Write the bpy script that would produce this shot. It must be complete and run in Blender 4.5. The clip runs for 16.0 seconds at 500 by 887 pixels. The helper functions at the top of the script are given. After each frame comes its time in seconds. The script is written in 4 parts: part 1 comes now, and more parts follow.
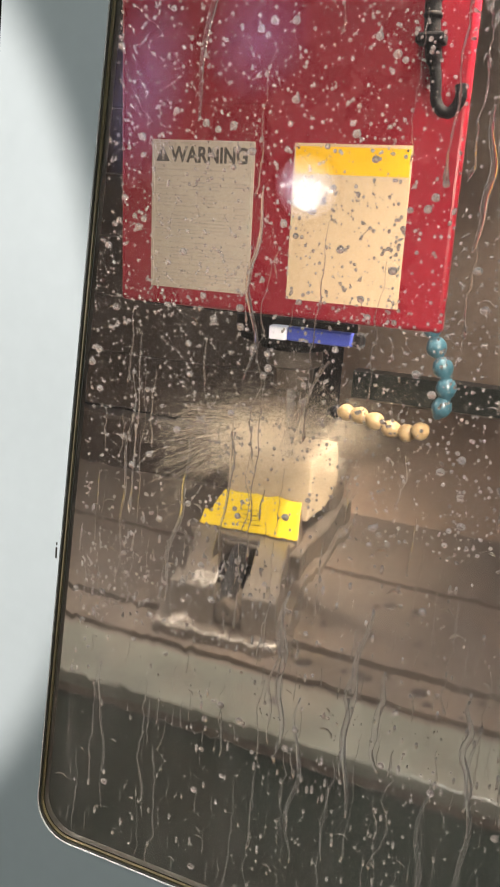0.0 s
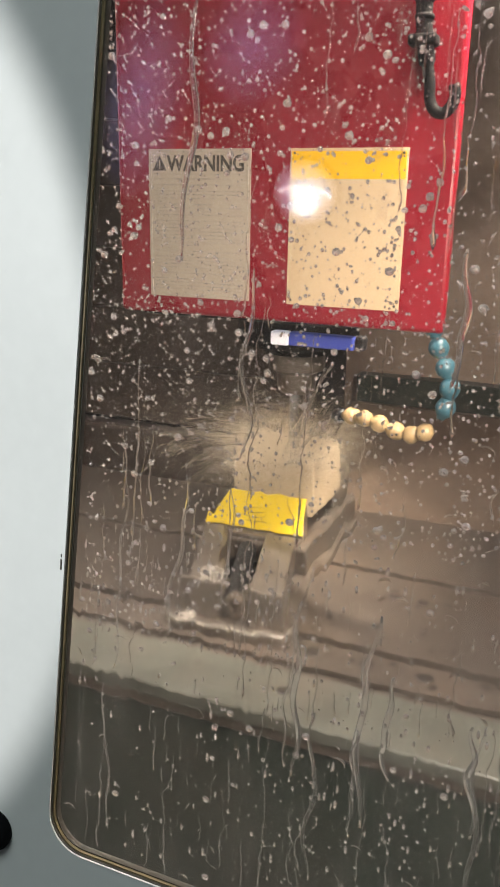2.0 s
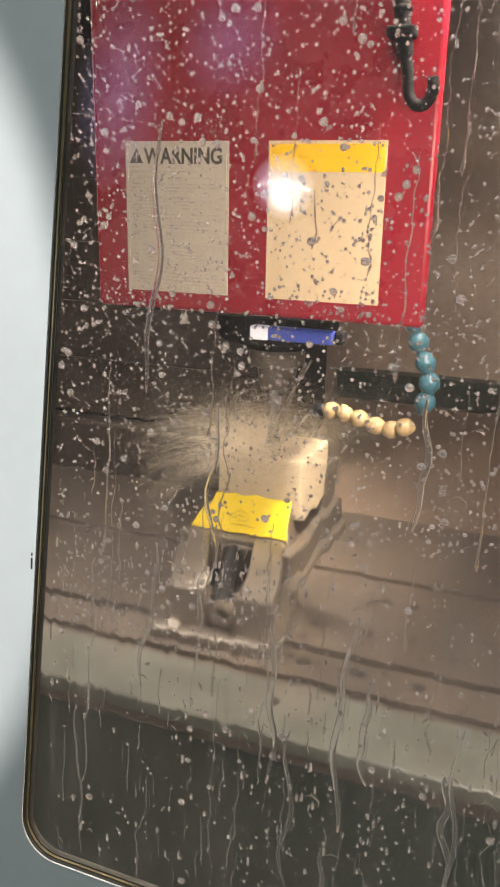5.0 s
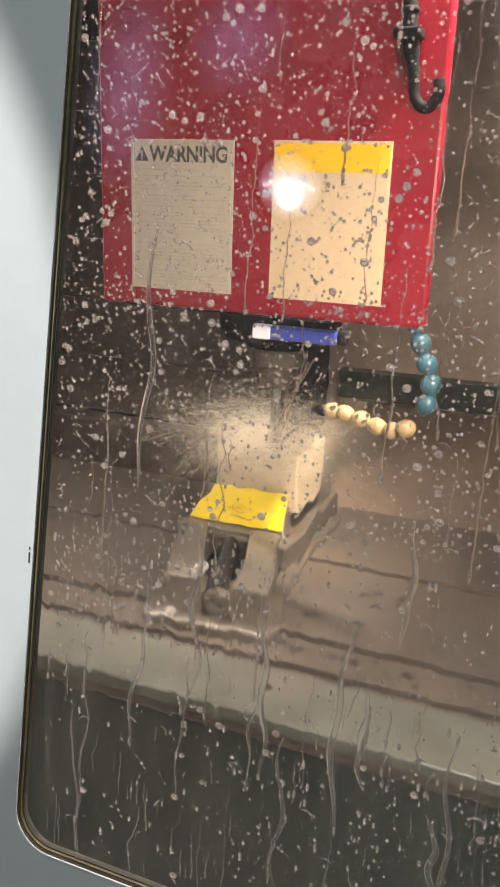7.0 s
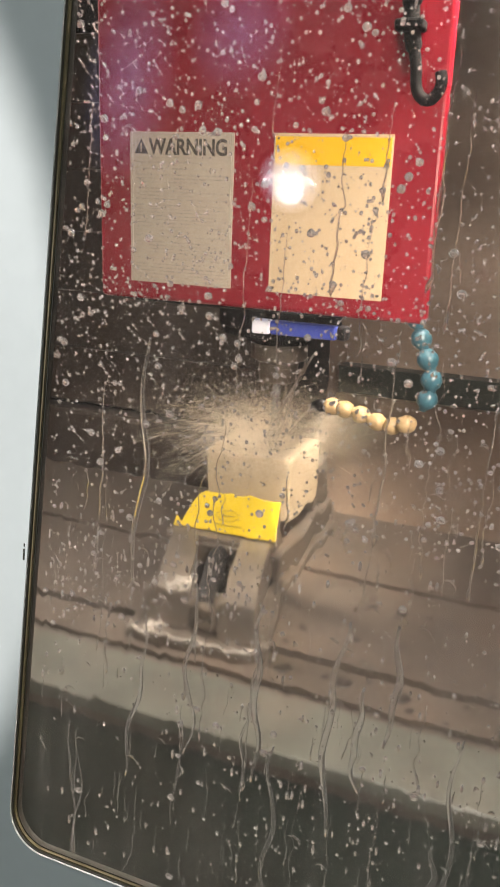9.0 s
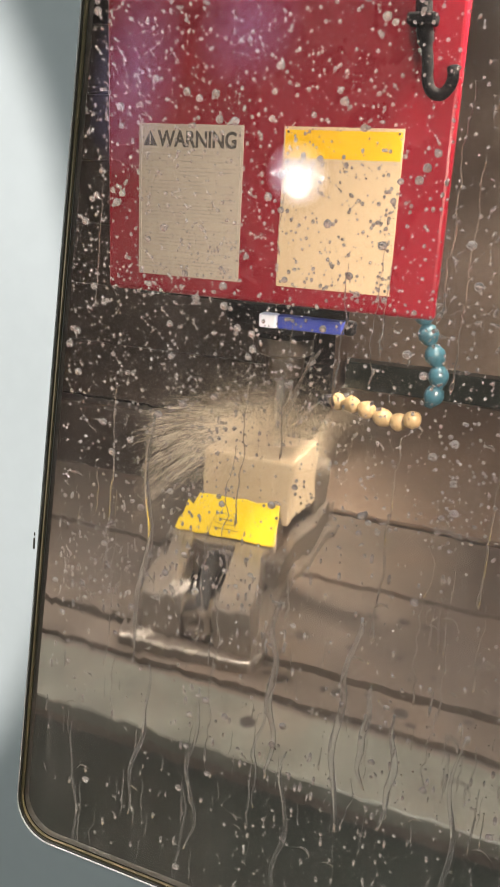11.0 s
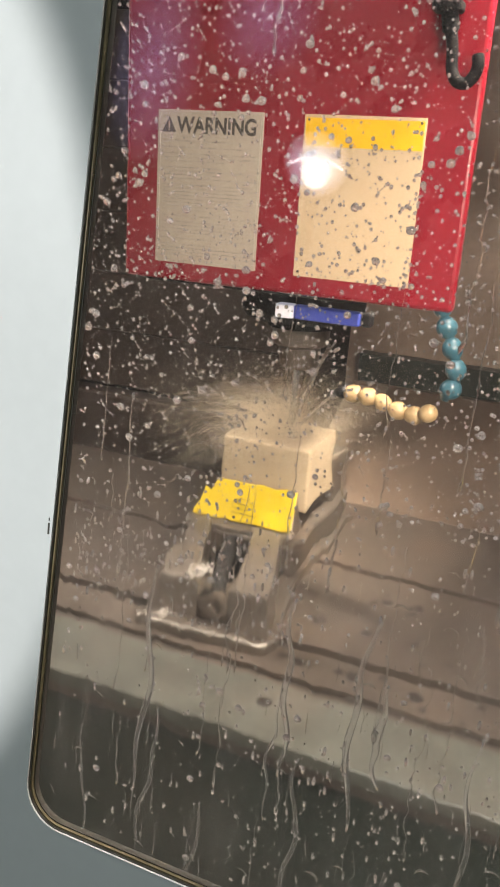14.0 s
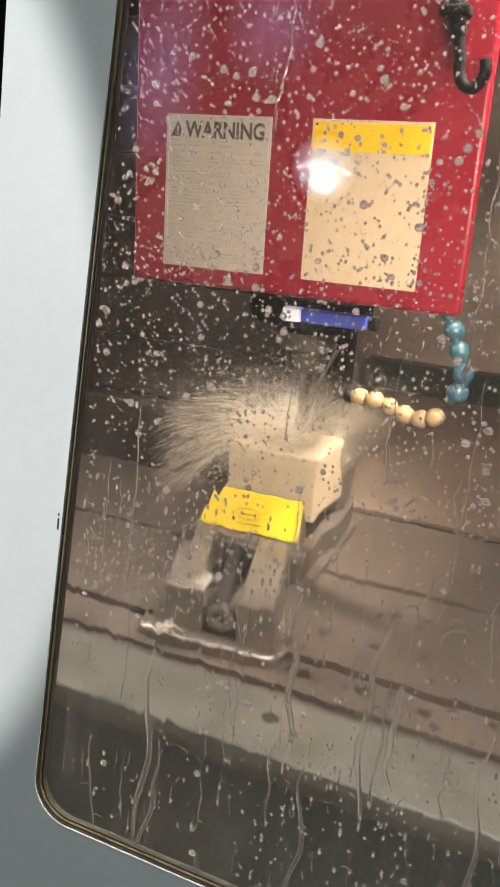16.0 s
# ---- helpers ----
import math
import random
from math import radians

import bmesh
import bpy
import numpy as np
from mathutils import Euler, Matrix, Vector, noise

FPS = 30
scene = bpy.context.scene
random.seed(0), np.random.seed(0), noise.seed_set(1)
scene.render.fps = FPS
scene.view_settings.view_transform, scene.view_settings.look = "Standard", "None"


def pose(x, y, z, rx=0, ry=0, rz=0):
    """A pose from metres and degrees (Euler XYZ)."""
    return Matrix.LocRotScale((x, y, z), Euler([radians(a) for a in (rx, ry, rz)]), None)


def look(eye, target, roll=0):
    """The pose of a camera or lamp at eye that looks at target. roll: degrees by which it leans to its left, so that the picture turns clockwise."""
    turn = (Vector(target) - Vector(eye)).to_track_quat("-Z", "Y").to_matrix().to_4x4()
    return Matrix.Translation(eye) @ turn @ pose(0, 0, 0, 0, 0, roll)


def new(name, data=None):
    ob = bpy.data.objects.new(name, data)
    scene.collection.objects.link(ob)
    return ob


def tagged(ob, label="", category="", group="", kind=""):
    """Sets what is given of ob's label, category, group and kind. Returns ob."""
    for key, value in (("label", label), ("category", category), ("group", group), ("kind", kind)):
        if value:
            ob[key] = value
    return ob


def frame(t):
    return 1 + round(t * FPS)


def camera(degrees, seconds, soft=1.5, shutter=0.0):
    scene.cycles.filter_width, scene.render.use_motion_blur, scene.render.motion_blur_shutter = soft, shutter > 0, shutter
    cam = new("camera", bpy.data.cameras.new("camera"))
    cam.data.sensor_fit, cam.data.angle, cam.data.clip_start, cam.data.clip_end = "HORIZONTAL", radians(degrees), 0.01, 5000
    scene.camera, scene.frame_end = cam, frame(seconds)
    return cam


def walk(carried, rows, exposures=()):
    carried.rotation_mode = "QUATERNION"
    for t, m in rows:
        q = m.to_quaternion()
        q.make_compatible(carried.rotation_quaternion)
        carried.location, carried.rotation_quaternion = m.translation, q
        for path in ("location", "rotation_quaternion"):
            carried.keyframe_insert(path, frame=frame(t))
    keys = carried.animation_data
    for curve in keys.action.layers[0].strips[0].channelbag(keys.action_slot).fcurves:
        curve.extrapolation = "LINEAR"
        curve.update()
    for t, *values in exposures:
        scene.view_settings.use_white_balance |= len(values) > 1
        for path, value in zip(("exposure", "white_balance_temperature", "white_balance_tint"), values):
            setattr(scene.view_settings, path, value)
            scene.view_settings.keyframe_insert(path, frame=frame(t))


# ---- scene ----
# ---------------------------------------------------------------- camera
cam = camera(34.4, 16.0, soft=1.9, shutter=0.5)
ZO = 1.40          # height of the machine's reference line above the shop floor
PATH = [
    (0.0, 0.3934, -0.6859, -0.0413, 72.679, -2.740, 23.286),
    (0.5, 0.3932, -0.6866, -0.0416, 72.837, -2.827, 23.423),
    (1.0, 0.3935, -0.6871, -0.0426, 73.058, -2.767, 23.361),
    (1.5, 0.3937, -0.6850, -0.0424, 73.020, -2.287, 22.991),
    (2.0, 0.3944, -0.6845, -0.0419, 73.163, -0.989, 23.218),
    (2.5, 0.3951, -0.6824, -0.0422, 72.983, -0.514, 23.142),
    (3.0, 0.3945, -0.6809, -0.0426, 72.855, -0.724, 23.102),
    (3.5, 0.3935, -0.6801, -0.0443, 72.957, -0.718, 22.797),
    (4.0, 0.3933, -0.6784, -0.0439, 72.875, -0.670, 22.380),
    (4.2, 0.3933, -0.6784, -0.0439, 72.875, -0.670, 21.880),
    (6.3, 0.3967, -0.6794, -0.0436, 72.911, -1.595, 22.285),
    (6.5, 0.3967, -0.6794, -0.0436, 72.911, -1.595, 22.185),
    (7.0, 0.3962, -0.6795, -0.0437, 72.825, -1.912, 22.332),
    (7.5, 0.3955, -0.6781, -0.0460, 72.900, -1.926, 22.290),
    (8.0, 0.3965, -0.6773, -0.0434, 72.666, -1.817, 22.439),
    (8.5, 0.3958, -0.6764, -0.0454, 72.762, -2.100, 22.370),
    (9.0, 0.3951, -0.6754, -0.0448, 72.480, -2.071, 22.370),
    (9.5, 0.3969, -0.6783, -0.0414, 72.240, -2.350, 22.781),
    (9.7, 0.3969, -0.6783, -0.0414, 72.140, -2.350, 22.921),
    (11.8, 0.3900, -0.6755, -0.0486, 72.137, -2.880, 22.666),
    (12.0, 0.3900, -0.6755, -0.0486, 72.137, -2.880, 23.026),
    (12.5, 0.3903, -0.6760, -0.0479, 71.912, -3.014, 23.218),
    (13.0, 0.3890, -0.6746, -0.0497, 71.878, -3.014, 23.413),
    (13.5, 0.3895, -0.6753, -0.0486, 71.713, -3.042, 23.538),
    (14.0, 0.3885, -0.6739, -0.0489, 71.500, -3.505, 23.814),
    (14.5, 0.3877, -0.6740, -0.0510, 71.630, -3.679, 23.924),
    (15.0, 0.3874, -0.6737, -0.0505, 71.714, -3.658, 24.052),
    (15.5, 0.3882, -0.6746, -0.0491, 71.417, -3.683, 24.160),
    (16.0, 0.3890, -0.6765, -0.0513, 71.911, -3.606, 24.298),
]
walk(cam, [(t, pose(x, y, z + ZO, rx, ry, rz)) for t, x, y, z, rx, ry, rz in PATH])

# ---------------------------------------------------------------- world and lights
world = bpy.data.worlds.new("shop_air")
scene.world = world
world.use_nodes = True
world.node_tree.nodes["Background"].inputs[0].default_value = (0.75, 0.86, 1.0, 1)
world.node_tree.nodes["Background"].inputs[1].default_value = 0.02
scene.view_settings.exposure = 0.0


def area_lamp(name, eye, target, size, watts, colour):
    data = bpy.data.lights.new(name, "AREA")
    data.shape, data.size, data.energy, data.color = "DISK", size, watts, colour
    ob = new(name, data)
    ob.matrix_world = look(eye, target)
    return ob


# unseen fill lights inside the enclosure, added to brighten head, cutter and table
area_lamp("right_fill_light", (0.47, -0.305, ZO - 0.01), (0.15, -0.03, ZO - 0.38), 0.08, 2.6, (1.0, 0.84, 0.68)).data.spread = radians(125)
# narrow fill from above, added to brighten spray and block
area_lamp("cutter_fill_light", (0.34, 0.0, ZO + 0.28), (0.09, 0.13, ZO - 0.31), 0.06, 2.2, (1.0, 0.85, 0.66)).data.spread = radians(44)
# fill from the left, added to brighten that end of the table
area_lamp("rear_fill_light", (-0.50, 0.02, ZO + 0.24), (0.03, -0.10, ZO - 0.45), 0.14, 3.3, (1.0, 0.91, 0.78)).data.spread = radians(95)
# added spot on the door from the shop side; its cone edge imitates cast shadows
spot = bpy.data.lights.new("door_pool_light", "SPOT")
spot.energy, spot.spot_size, spot.spot_blend, spot.shadow_soft_size, spot.color = 25.5, radians(29.6), 0.06, 0.009, (1.0, 0.985, 0.985)
spot_ob = new("door_pool_light", spot)
# unseen overhead fill, added to lift the door outside the spot's pool
area_lamp("shop_fill_light", (0.3, -1.8, 3.1), (0.2, -1.2, 0), 1.2, 23.0, (0.84, 0.94, 0.93))


# ---------------------------------------------------------------- materials
def material(name):
    m = bpy.data.materials.new(name)
    m.use_nodes = True
    nt = m.node_tree
    return m, nt, nt.nodes["Principled BSDF"]


def surface(name, colour, rough=0.5, metal=0.0, dark=0.6, scale=30.0, fine=220.0, bump=0.15, stain=None, stain_amount=0.0, coat=0.0, shine=0.5):
    """A worn surface: grain and stains at two scales, roughness that follows them, and a fine relief."""
    m, nt, bsdf = material(name)
    L = nt.links.new
    geo = nt.nodes.new("ShaderNodeNewGeometry")
    n1 = nt.nodes.new("ShaderNodeTexNoise")
    n1.inputs["Scale"].default_value, n1.inputs["Detail"].default_value = scale, 5
    n2 = nt.nodes.new("ShaderNodeTexNoise")
    n2.inputs["Scale"].default_value, n2.inputs["Detail"].default_value = fine, 3
    tex = nt.nodes.new("ShaderNodeTexCoord")
    L(tex.outputs["Object"], n1.inputs["Vector"])
    L(tex.outputs["Object"], n2.inputs["Vector"])
    mixf = nt.nodes.new("ShaderNodeMix")
    mixf.inputs[0].default_value = 0.35
    L(n1.outputs["Fac"], mixf.inputs[2])
    L(n2.outputs["Fac"], mixf.inputs[3])
    ramp = nt.nodes.new("ShaderNodeValToRGB")
    ramp.color_ramp.elements[0].position, ramp.color_ramp.elements[1].position = 0.32, 0.66
    ramp.color_ramp.elements[0].color = (*[c * dark for c in colour], 1)
    ramp.color_ramp.elements[1].color = (*colour, 1)
    L(mixf.outputs[0], ramp.inputs[0])
    out = ramp.outputs[0]
    if stain:
        n3 = nt.nodes.new("ShaderNodeTexNoise")
        n3.inputs["Scale"].default_value, n3.inputs["Detail"].default_value = scale * 0.4, 6
        L(tex.outputs["Object"], n3.inputs["Vector"])
        r3 = nt.nodes.new("ShaderNodeValToRGB")
        r3.color_ramp.elements[0].position, r3.color_ramp.elements[1].position = 0.5, 0.68
        r3.color_ramp.elements[1].color = (stain_amount,) * 3 + (1,)
        L(n3.outputs["Fac"], r3.inputs[0])
        mx = nt.nodes.new("ShaderNodeMix")
        mx.data_type = "RGBA"
        L(r3.outputs[0], mx.inputs[0])
        L(out, mx.inputs[6])
        mx.inputs[7].default_value = (*stain, 1)
        out = mx.outputs[2]
    L(out, bsdf.inputs["Base Color"])
    rr = nt.nodes.new("ShaderNodeMapRange")
    rr.inputs[3].default_value, rr.inputs[4].default_value = max(0.03, rough - 0.12), min(1, rough + 0.12)
    L(n1.outputs["Fac"], rr.inputs[0])
    L(rr.outputs[0], bsdf.inputs["Roughness"])
    bsdf.inputs["Metallic"].default_value = metal
    bsdf.inputs["Coat Weight"].default_value = coat
    bsdf.inputs["Specular IOR Level"].default_value = shine
    bp = nt.nodes.new("ShaderNodeBump")
    bp.inputs["Strength"].default_value, bp.inputs["Distance"].default_value = bump, 0.002
    L(mixf.outputs[0], bp.inputs["Height"])
    L(bp.outputs[0], bsdf.inputs["Normal"])
    return m


def glowing(name, colour, strength):
    m, nt, bsdf = material(name)
    bsdf.inputs["Base Color"].default_value = (0.8, 0.8, 0.8, 1)
    bsdf.inputs["Emission Color"].default_value = (*colour, 1)
    bsdf.inputs["Emission Strength"].default_value = strength
    return m


VEIL = (0.017, 0.038)      # share of pale veil on the pane: coolant haze, and mist that lifts the blacks


def clear(name, ior, rough, tint=(1, 1, 1), film=False, milky=0.0):
    m, nt, bsdf = material(name)
    bsdf.inputs["Transmission Weight"].default_value = 1
    bsdf.inputs["IOR"].default_value = ior
    bsdf.inputs["Roughness"].default_value = rough
    bsdf.inputs["Base Color"].default_value = (*tint, 1)
    if milky:
        # coolant is a milky emulsion: part of the light scatters in it
        L = nt.links.new
        tr = nt.nodes.new("ShaderNodeBsdfTranslucent")
        tr.inputs[0].default_value = (0.92, 0.90, 0.88, 1)
        mx = nt.nodes.new("ShaderNodeMixShader")
        mx.inputs[0].default_value = milky
        L(bsdf.outputs[0], mx.inputs[1])
        L(tr.outputs[0], mx.inputs[2])
        L(mx.outputs[0], nt.nodes["Material Output"].inputs[0])
    if film:
        # a thin uneven film of coolant, thicker low down on the pane, and a pale veil for haze and mist
        L = nt.links.new
        tex = nt.nodes.new("ShaderNodeTexCoord")
        mp = nt.nodes.new("ShaderNodeMapping")
        mp.inputs["Scale"].default_value = (1.0, 1.0, 0.34)
        L(tex.outputs["Object"], mp.inputs["Vector"])
        na = nt.nodes.new("ShaderNodeTexNoise")
        na.inputs["Scale"].default_value, na.inputs["Detail"].default_value, na.inputs["Distortion"].default_value = 120.0, 0.6, 0.6
        L(mp.outputs[0], na.inputs["Vector"])
        nb = nt.nodes.new("ShaderNodeTexNoise")
        nb.inputs["Scale"].default_value, nb.inputs["Detail"].default_value = 26.0, 2.0
        L(tex.outputs["Object"], nb.inputs["Vector"])
        sep = nt.nodes.new("ShaderNodeSeparateXYZ")
        L(tex.outputs["Object"], sep.inputs[0])
        low = nt.nodes.new("ShaderNodeMapRange")
        low.inputs[1].default_value, low.inputs[2].default_value = 0.195, 0.120
        low.inputs[3].default_value, low.inputs[4].default_value = 0.0, 1.0
        L(sep.outputs[2], low.inputs[0])
        wet = nt.nodes.new("ShaderNodeMath")
        wet.operation = "MULTIPLY"
        L(low.outputs[0], wet.inputs[0])
        L(nb.outputs["Fac"], wet.inputs[1])
        bp = nt.nodes.new("ShaderNodeBump")
        bp.inputs["Distance"].default_value = 0.00025
        L(wet.outputs[0], bp.inputs["Strength"])
        L(na.outputs["Fac"], bp.inputs["Height"])
        L(bp.outputs[0], bsdf.inputs["Normal"])
        rg = nt.nodes.new("ShaderNodeMapRange")
        rg.inputs[3].default_value, rg.inputs[4].default_value = 0.0, 0.085
        L(wet.outputs[0], rg.inputs[0])
        L(rg.outputs[0], bsdf.inputs["Roughness"])
        veil = nt.nodes.new("ShaderNodeBsdfTranslucent")
        veil.inputs[0].default_value = (0.80, 0.77, 0.74, 1)
        vf = nt.nodes.new("ShaderNodeMapRange")
        vf.inputs[1].default_value, vf.inputs[2].default_value = 0.3, 0.75
        vf.inputs[3].default_value, vf.inputs[4].default_value = VEIL[0], VEIL[1]
        L(nb.outputs["Fac"], vf.inputs[0])
        # milky vertical runs low down
        mv = nt.nodes.new("ShaderNodeMapping")
        mv.inputs["Scale"].default_value = (1.0, 1.0, 0.09)
        L(tex.outputs["Object"], mv.inputs["Vector"])
        ns = nt.nodes.new("ShaderNodeTexNoise")
        ns.inputs["Scale"].default_value, ns.inputs["Detail"].default_value, ns.inputs["Distortion"].default_value = 170.0, 2.5, 1.2
        L(mv.outputs[0], ns.inputs["Vector"])
        sr = nt.nodes.new("ShaderNodeMapRange")
        sr.inputs[1].default_value, sr.inputs[2].default_value = 0.52, 0.78
        sr.inputs[3].default_value, sr.inputs[4].default_value = 0.0, 0.045
        L(ns.outputs["Fac"], sr.inputs[0])
        sm = nt.nodes.new("ShaderNodeMath")
        sm.operation = "MULTIPLY"
        L(sr.outputs[0], sm.inputs[0])
        L(low.outputs[0], sm.inputs[1])
        sa = nt.nodes.new("ShaderNodeMath")
        sa.operation = "ADD"
        L(vf.outputs[0], sa.inputs[0])
        L(sm.outputs[0], sa.inputs[1])
        mixs = nt.nodes.new("ShaderNodeMixShader")
        L(sa.outputs[0], mixs.inputs[0])
        L(bsdf.outputs[0], mixs.inputs[1])
        L(veil.outputs[0], mixs.inputs[2])
        L(mixs.outputs[0], nt.nodes["Material Output"].inputs[0])
    return m


M = {}
M["red"] = surface("red_enamel", (0.215, 0.006, 0.017), 0.28, dark=0.8, scale=14, fine=300, bump=0.05, stain=(0.25, 0.03, 0.05), stain_amount=0.35, coat=0.2)
M["black"] = surface("black_plastic", (0.012, 0.012, 0.014), 0.45, scale=60, shine=0.25)
M["rubber"] = surface("black_rubber", (0.006, 0.006, 0.007), 0.75, scale=80, shine=0.08)
M["door"] = surface("pale_door_enamel", (0.68, 0.71, 0.69), 0.38, dark=0.93, scale=9, fine=160, bump=0.05, stain=(0.55, 0.58, 0.54), stain_amount=0.35)
M["gasket"] = surface("window_gasket", (0.055, 0.048, 0.036), 0.5, scale=70)
M["brass"] = surface("gasket_lip", (0.22, 0.17, 0.09), 0.42, scale=90, dark=0.5)
M["iron"] = surface("wet_cast_iron", (0.114, 0.096, 0.080), 0.33, metal=0.25, dark=0.62, scale=26, fine=240, bump=0.25, stain=(0.125, 0.098, 0.077), stain_amount=0.6)
# dark fill for the slots, bolt holes, pits and stamped marks
M["slot"] = surface("dark_slot", (0.03, 0.026, 0.022), 0.5, scale=50)
M["steel"] = surface("vise_steel", (0.17, 0.148, 0.125), 0.38, metal=0.5, dark=0.55, scale=35, fine=260, bump=0.2, stain=(0.22, 0.16, 0.11), stain_amount=0.4)
M["rail"] = surface("ground_rail_steel", (0.20, 0.176, 0.150), 0.34, metal=0.5, dark=0.7, scale=40, fine=260, bump=0.15, stain=(0.20, 0.16, 0.12), stain_amount=0.4)
# worn steel, coloured lighter to carry the glint along the edge
M["worn"] = surface("worn_glint_edge", (0.55, 0.51, 0.45), 0.25, metal=0.7, dark=0.6, scale=60, bump=0.1)
M["chip"] = surface("bright_chips", (0.80, 0.76, 0.70), 0.25, metal=0.4, dark=0.8, scale=60, bump=0.05)
M["bright"] = surface("bright_steel", (0.6, 0.6, 0.6), 0.22, metal=1.0, dark=0.8, scale=50)
M["jaw"] = surface("yellow_jaw_paint", (0.62, 0.46, 0.012), 0.4, dark=0.86, scale=40, fine=300, bump=0.1, stain=(0.48, 0.34, 0.03), stain_amount=0.3)
M["work"] = surface("tan_workpiece", (0.47, 0.385, 0.26), 0.45, dark=0.85, scale=40, fine=300, bump=0.12)
M["plate"] = surface("oily_way_cover", (0.085, 0.068, 0.057), 0.45, metal=0.2, dark=0.6, scale=12, fine=120, bump=0.15, stain=(0.03, 0.022, 0.018), stain_amount=0.6)
M["guard"] = surface("grimy_steel", (0.235, 0.176, 0.130), 0.5, metal=0.2, dark=0.55, scale=9, fine=110, bump=0.2, stain=(0.14, 0.092, 0.062), stain_amount=0.7)
M["ledge"] = surface("wet_milky_ledge", (0.128, 0.133, 0.112), 0.36, metal=0.15, dark=0.6, scale=24, fine=170, bump=0.35, stain=(0.15, 0.13, 0.105), stain_amount=0.6)
M["sheet"] = surface("dirty_liner", (0.46, 0.36, 0.285), 0.42, metal=0.2, dark=0.6, scale=7, fine=90, bump=0.12, stain=(0.13, 0.09, 0.065), stain_amount=0.7)
# near-black colour that carries the shade under the head and in recesses
M["dark"] = surface("near_black_shade", (0.007, 0.0065, 0.007), 0.85, scale=20)
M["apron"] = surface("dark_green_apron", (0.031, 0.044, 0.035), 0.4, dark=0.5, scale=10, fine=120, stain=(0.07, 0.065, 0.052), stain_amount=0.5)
M["blue"] = surface("blue_hose_plastic", (0.035, 0.105, 0.14), 0.35, dark=0.8, scale=60)
M["cream"] = surface("cream_hose_plastic", (0.43, 0.31, 0.16), 0.35, dark=0.85, scale=60)
# faint emission stands in for the blue gloss of the collar
M["collar"] = glowing("blue_collar_sheen", (0.16, 0.24, 0.9), 0.09)
M["collar"].node_tree.nodes["Principled BSDF"].inputs["Base Color"].default_value = (0.03, 0.05, 0.3, 1)
M["paper"] = surface("silver_label", (0.44, 0.39, 0.315), 0.42, dark=0.88, scale=25, fine=200, bump=0.04)
M["paper2"] = surface("cream_label", (0.53, 0.415, 0.265), 0.42, dark=0.92, scale=25, fine=200, bump=0.04)
M["header"] = surface("yellow_header", (0.75, 0.45, 0.01), 0.42, dark=0.93, scale=30)
M["ink"] = surface("label_ink", (0.06, 0.055, 0.045), 0.5, scale=90)
M["grey_ink"] = surface("faded_ink", (0.43, 0.39, 0.33), 0.5, scale=90)
# emission that stands in for the white highlight on the collar
M["white"] = glowing("white_collar_sheen", (0.75, 0.8, 1.0), 0.3)
M["shop"] = surface("shop_wall_paint", (0.42, 0.42, 0.45), 0.7, scale=2, fine=30)
M["concrete"] = surface("shop_concrete", (0.28, 0.27, 0.25), 0.7, scale=3, fine=40)
M["core"] = glowing("lamp_core", (1.0, 0.99, 0.97), 14.0)
M["strip"] = glowing("panel_diffuser", (1.0, 0.93, 0.87), 9.0)


def frosted(name, colour, strength):
    """A frosted pane that glows most in its middle."""
    m, nt, bsdf = material(name)
    L = nt.links.new
    tex = nt.nodes.new("ShaderNodeTexCoord")
    mp = nt.nodes.new("ShaderNodeMapping")
    mp.inputs["Location"].default_value, mp.inputs["Scale"].default_value = (-1, -1, -1), (2, 2, 2)
    gr = nt.nodes.new("ShaderNodeTexGradient")
    gr.gradient_type = "SPHERICAL"
    L(tex.outputs["Generated"], mp.inputs["Vector"])
    mp.inputs["Scale"].default_value, mp.inputs["Location"].default_value = (2, 0, 2), (-1, 0, -1)
    L(mp.outputs[0], gr.inputs[0])
    mul = nt.nodes.new("ShaderNodeMath")
    mul.operation = "MULTIPLY"
    mul.inputs[1].default_value = strength
    L(gr.outputs["Fac"], mul.inputs[0])
    bsdf.inputs["Base Color"].default_value = (0.4, 0.4, 0.45, 1)
    bsdf.inputs["Emission Color"].default_value = (*colour, 1)
    L(mul.outputs[0], bsdf.inputs["Emission Strength"])
    return m


M["lens"] = frosted("lamp_lens", (0.74, 0.82, 1.0), 9.0)
# violet glow, made to be mirrored in the pane as soft haze
M["haze_glow"] = frosted("violet_haze_glow", (0.58, 0.52, 1.0), 2.0)
M["glass"] = clear("pane_glass", 1.45, 0.0, (1.0, 0.975, 0.98), film=True)
# beyond the emulsion's own tone, milky also stands in for highlights in the water
M["water"] = clear("coolant_water", 1.33, 0.0, (1.0, 0.99, 0.97), milky=0.10)
M["clearwater"] = clear("clear_coolant", 1.33, 0.0, (0.99, 1.0, 1.0), milky=0.12)
M["bead"] = clear("coolant_bead", 1.33, 0.0, (1.0, 0.98, 0.97), milky=0.25)
M["foam"] = surface("aerated_coolant", (0.85, 0.75, 0.58), 0.3, dark=0.8, scale=150, fine=600, bump=0.3)


# ---------------------------------------------------------------- mesh helpers
def mesh_of(name, bm, mat, smooth=False):
    me = bpy.data.meshes.new(name)
    bm.normal_update()
    bm.to_mesh(me)
    bm.free()
    me.materials.append(mat)
    if smooth:
        for p in me.polygons:
            p.use_smooth = True
    return me


def part(name, bm, mat, parent=None, label="", smooth=False):
    """Links a bmesh as one mesh object, under a thing or a part if one is given."""
    ob = new(name, mesh_of(name, bm, mat, smooth))
    ob.parent = parent
    return tagged(ob, label)


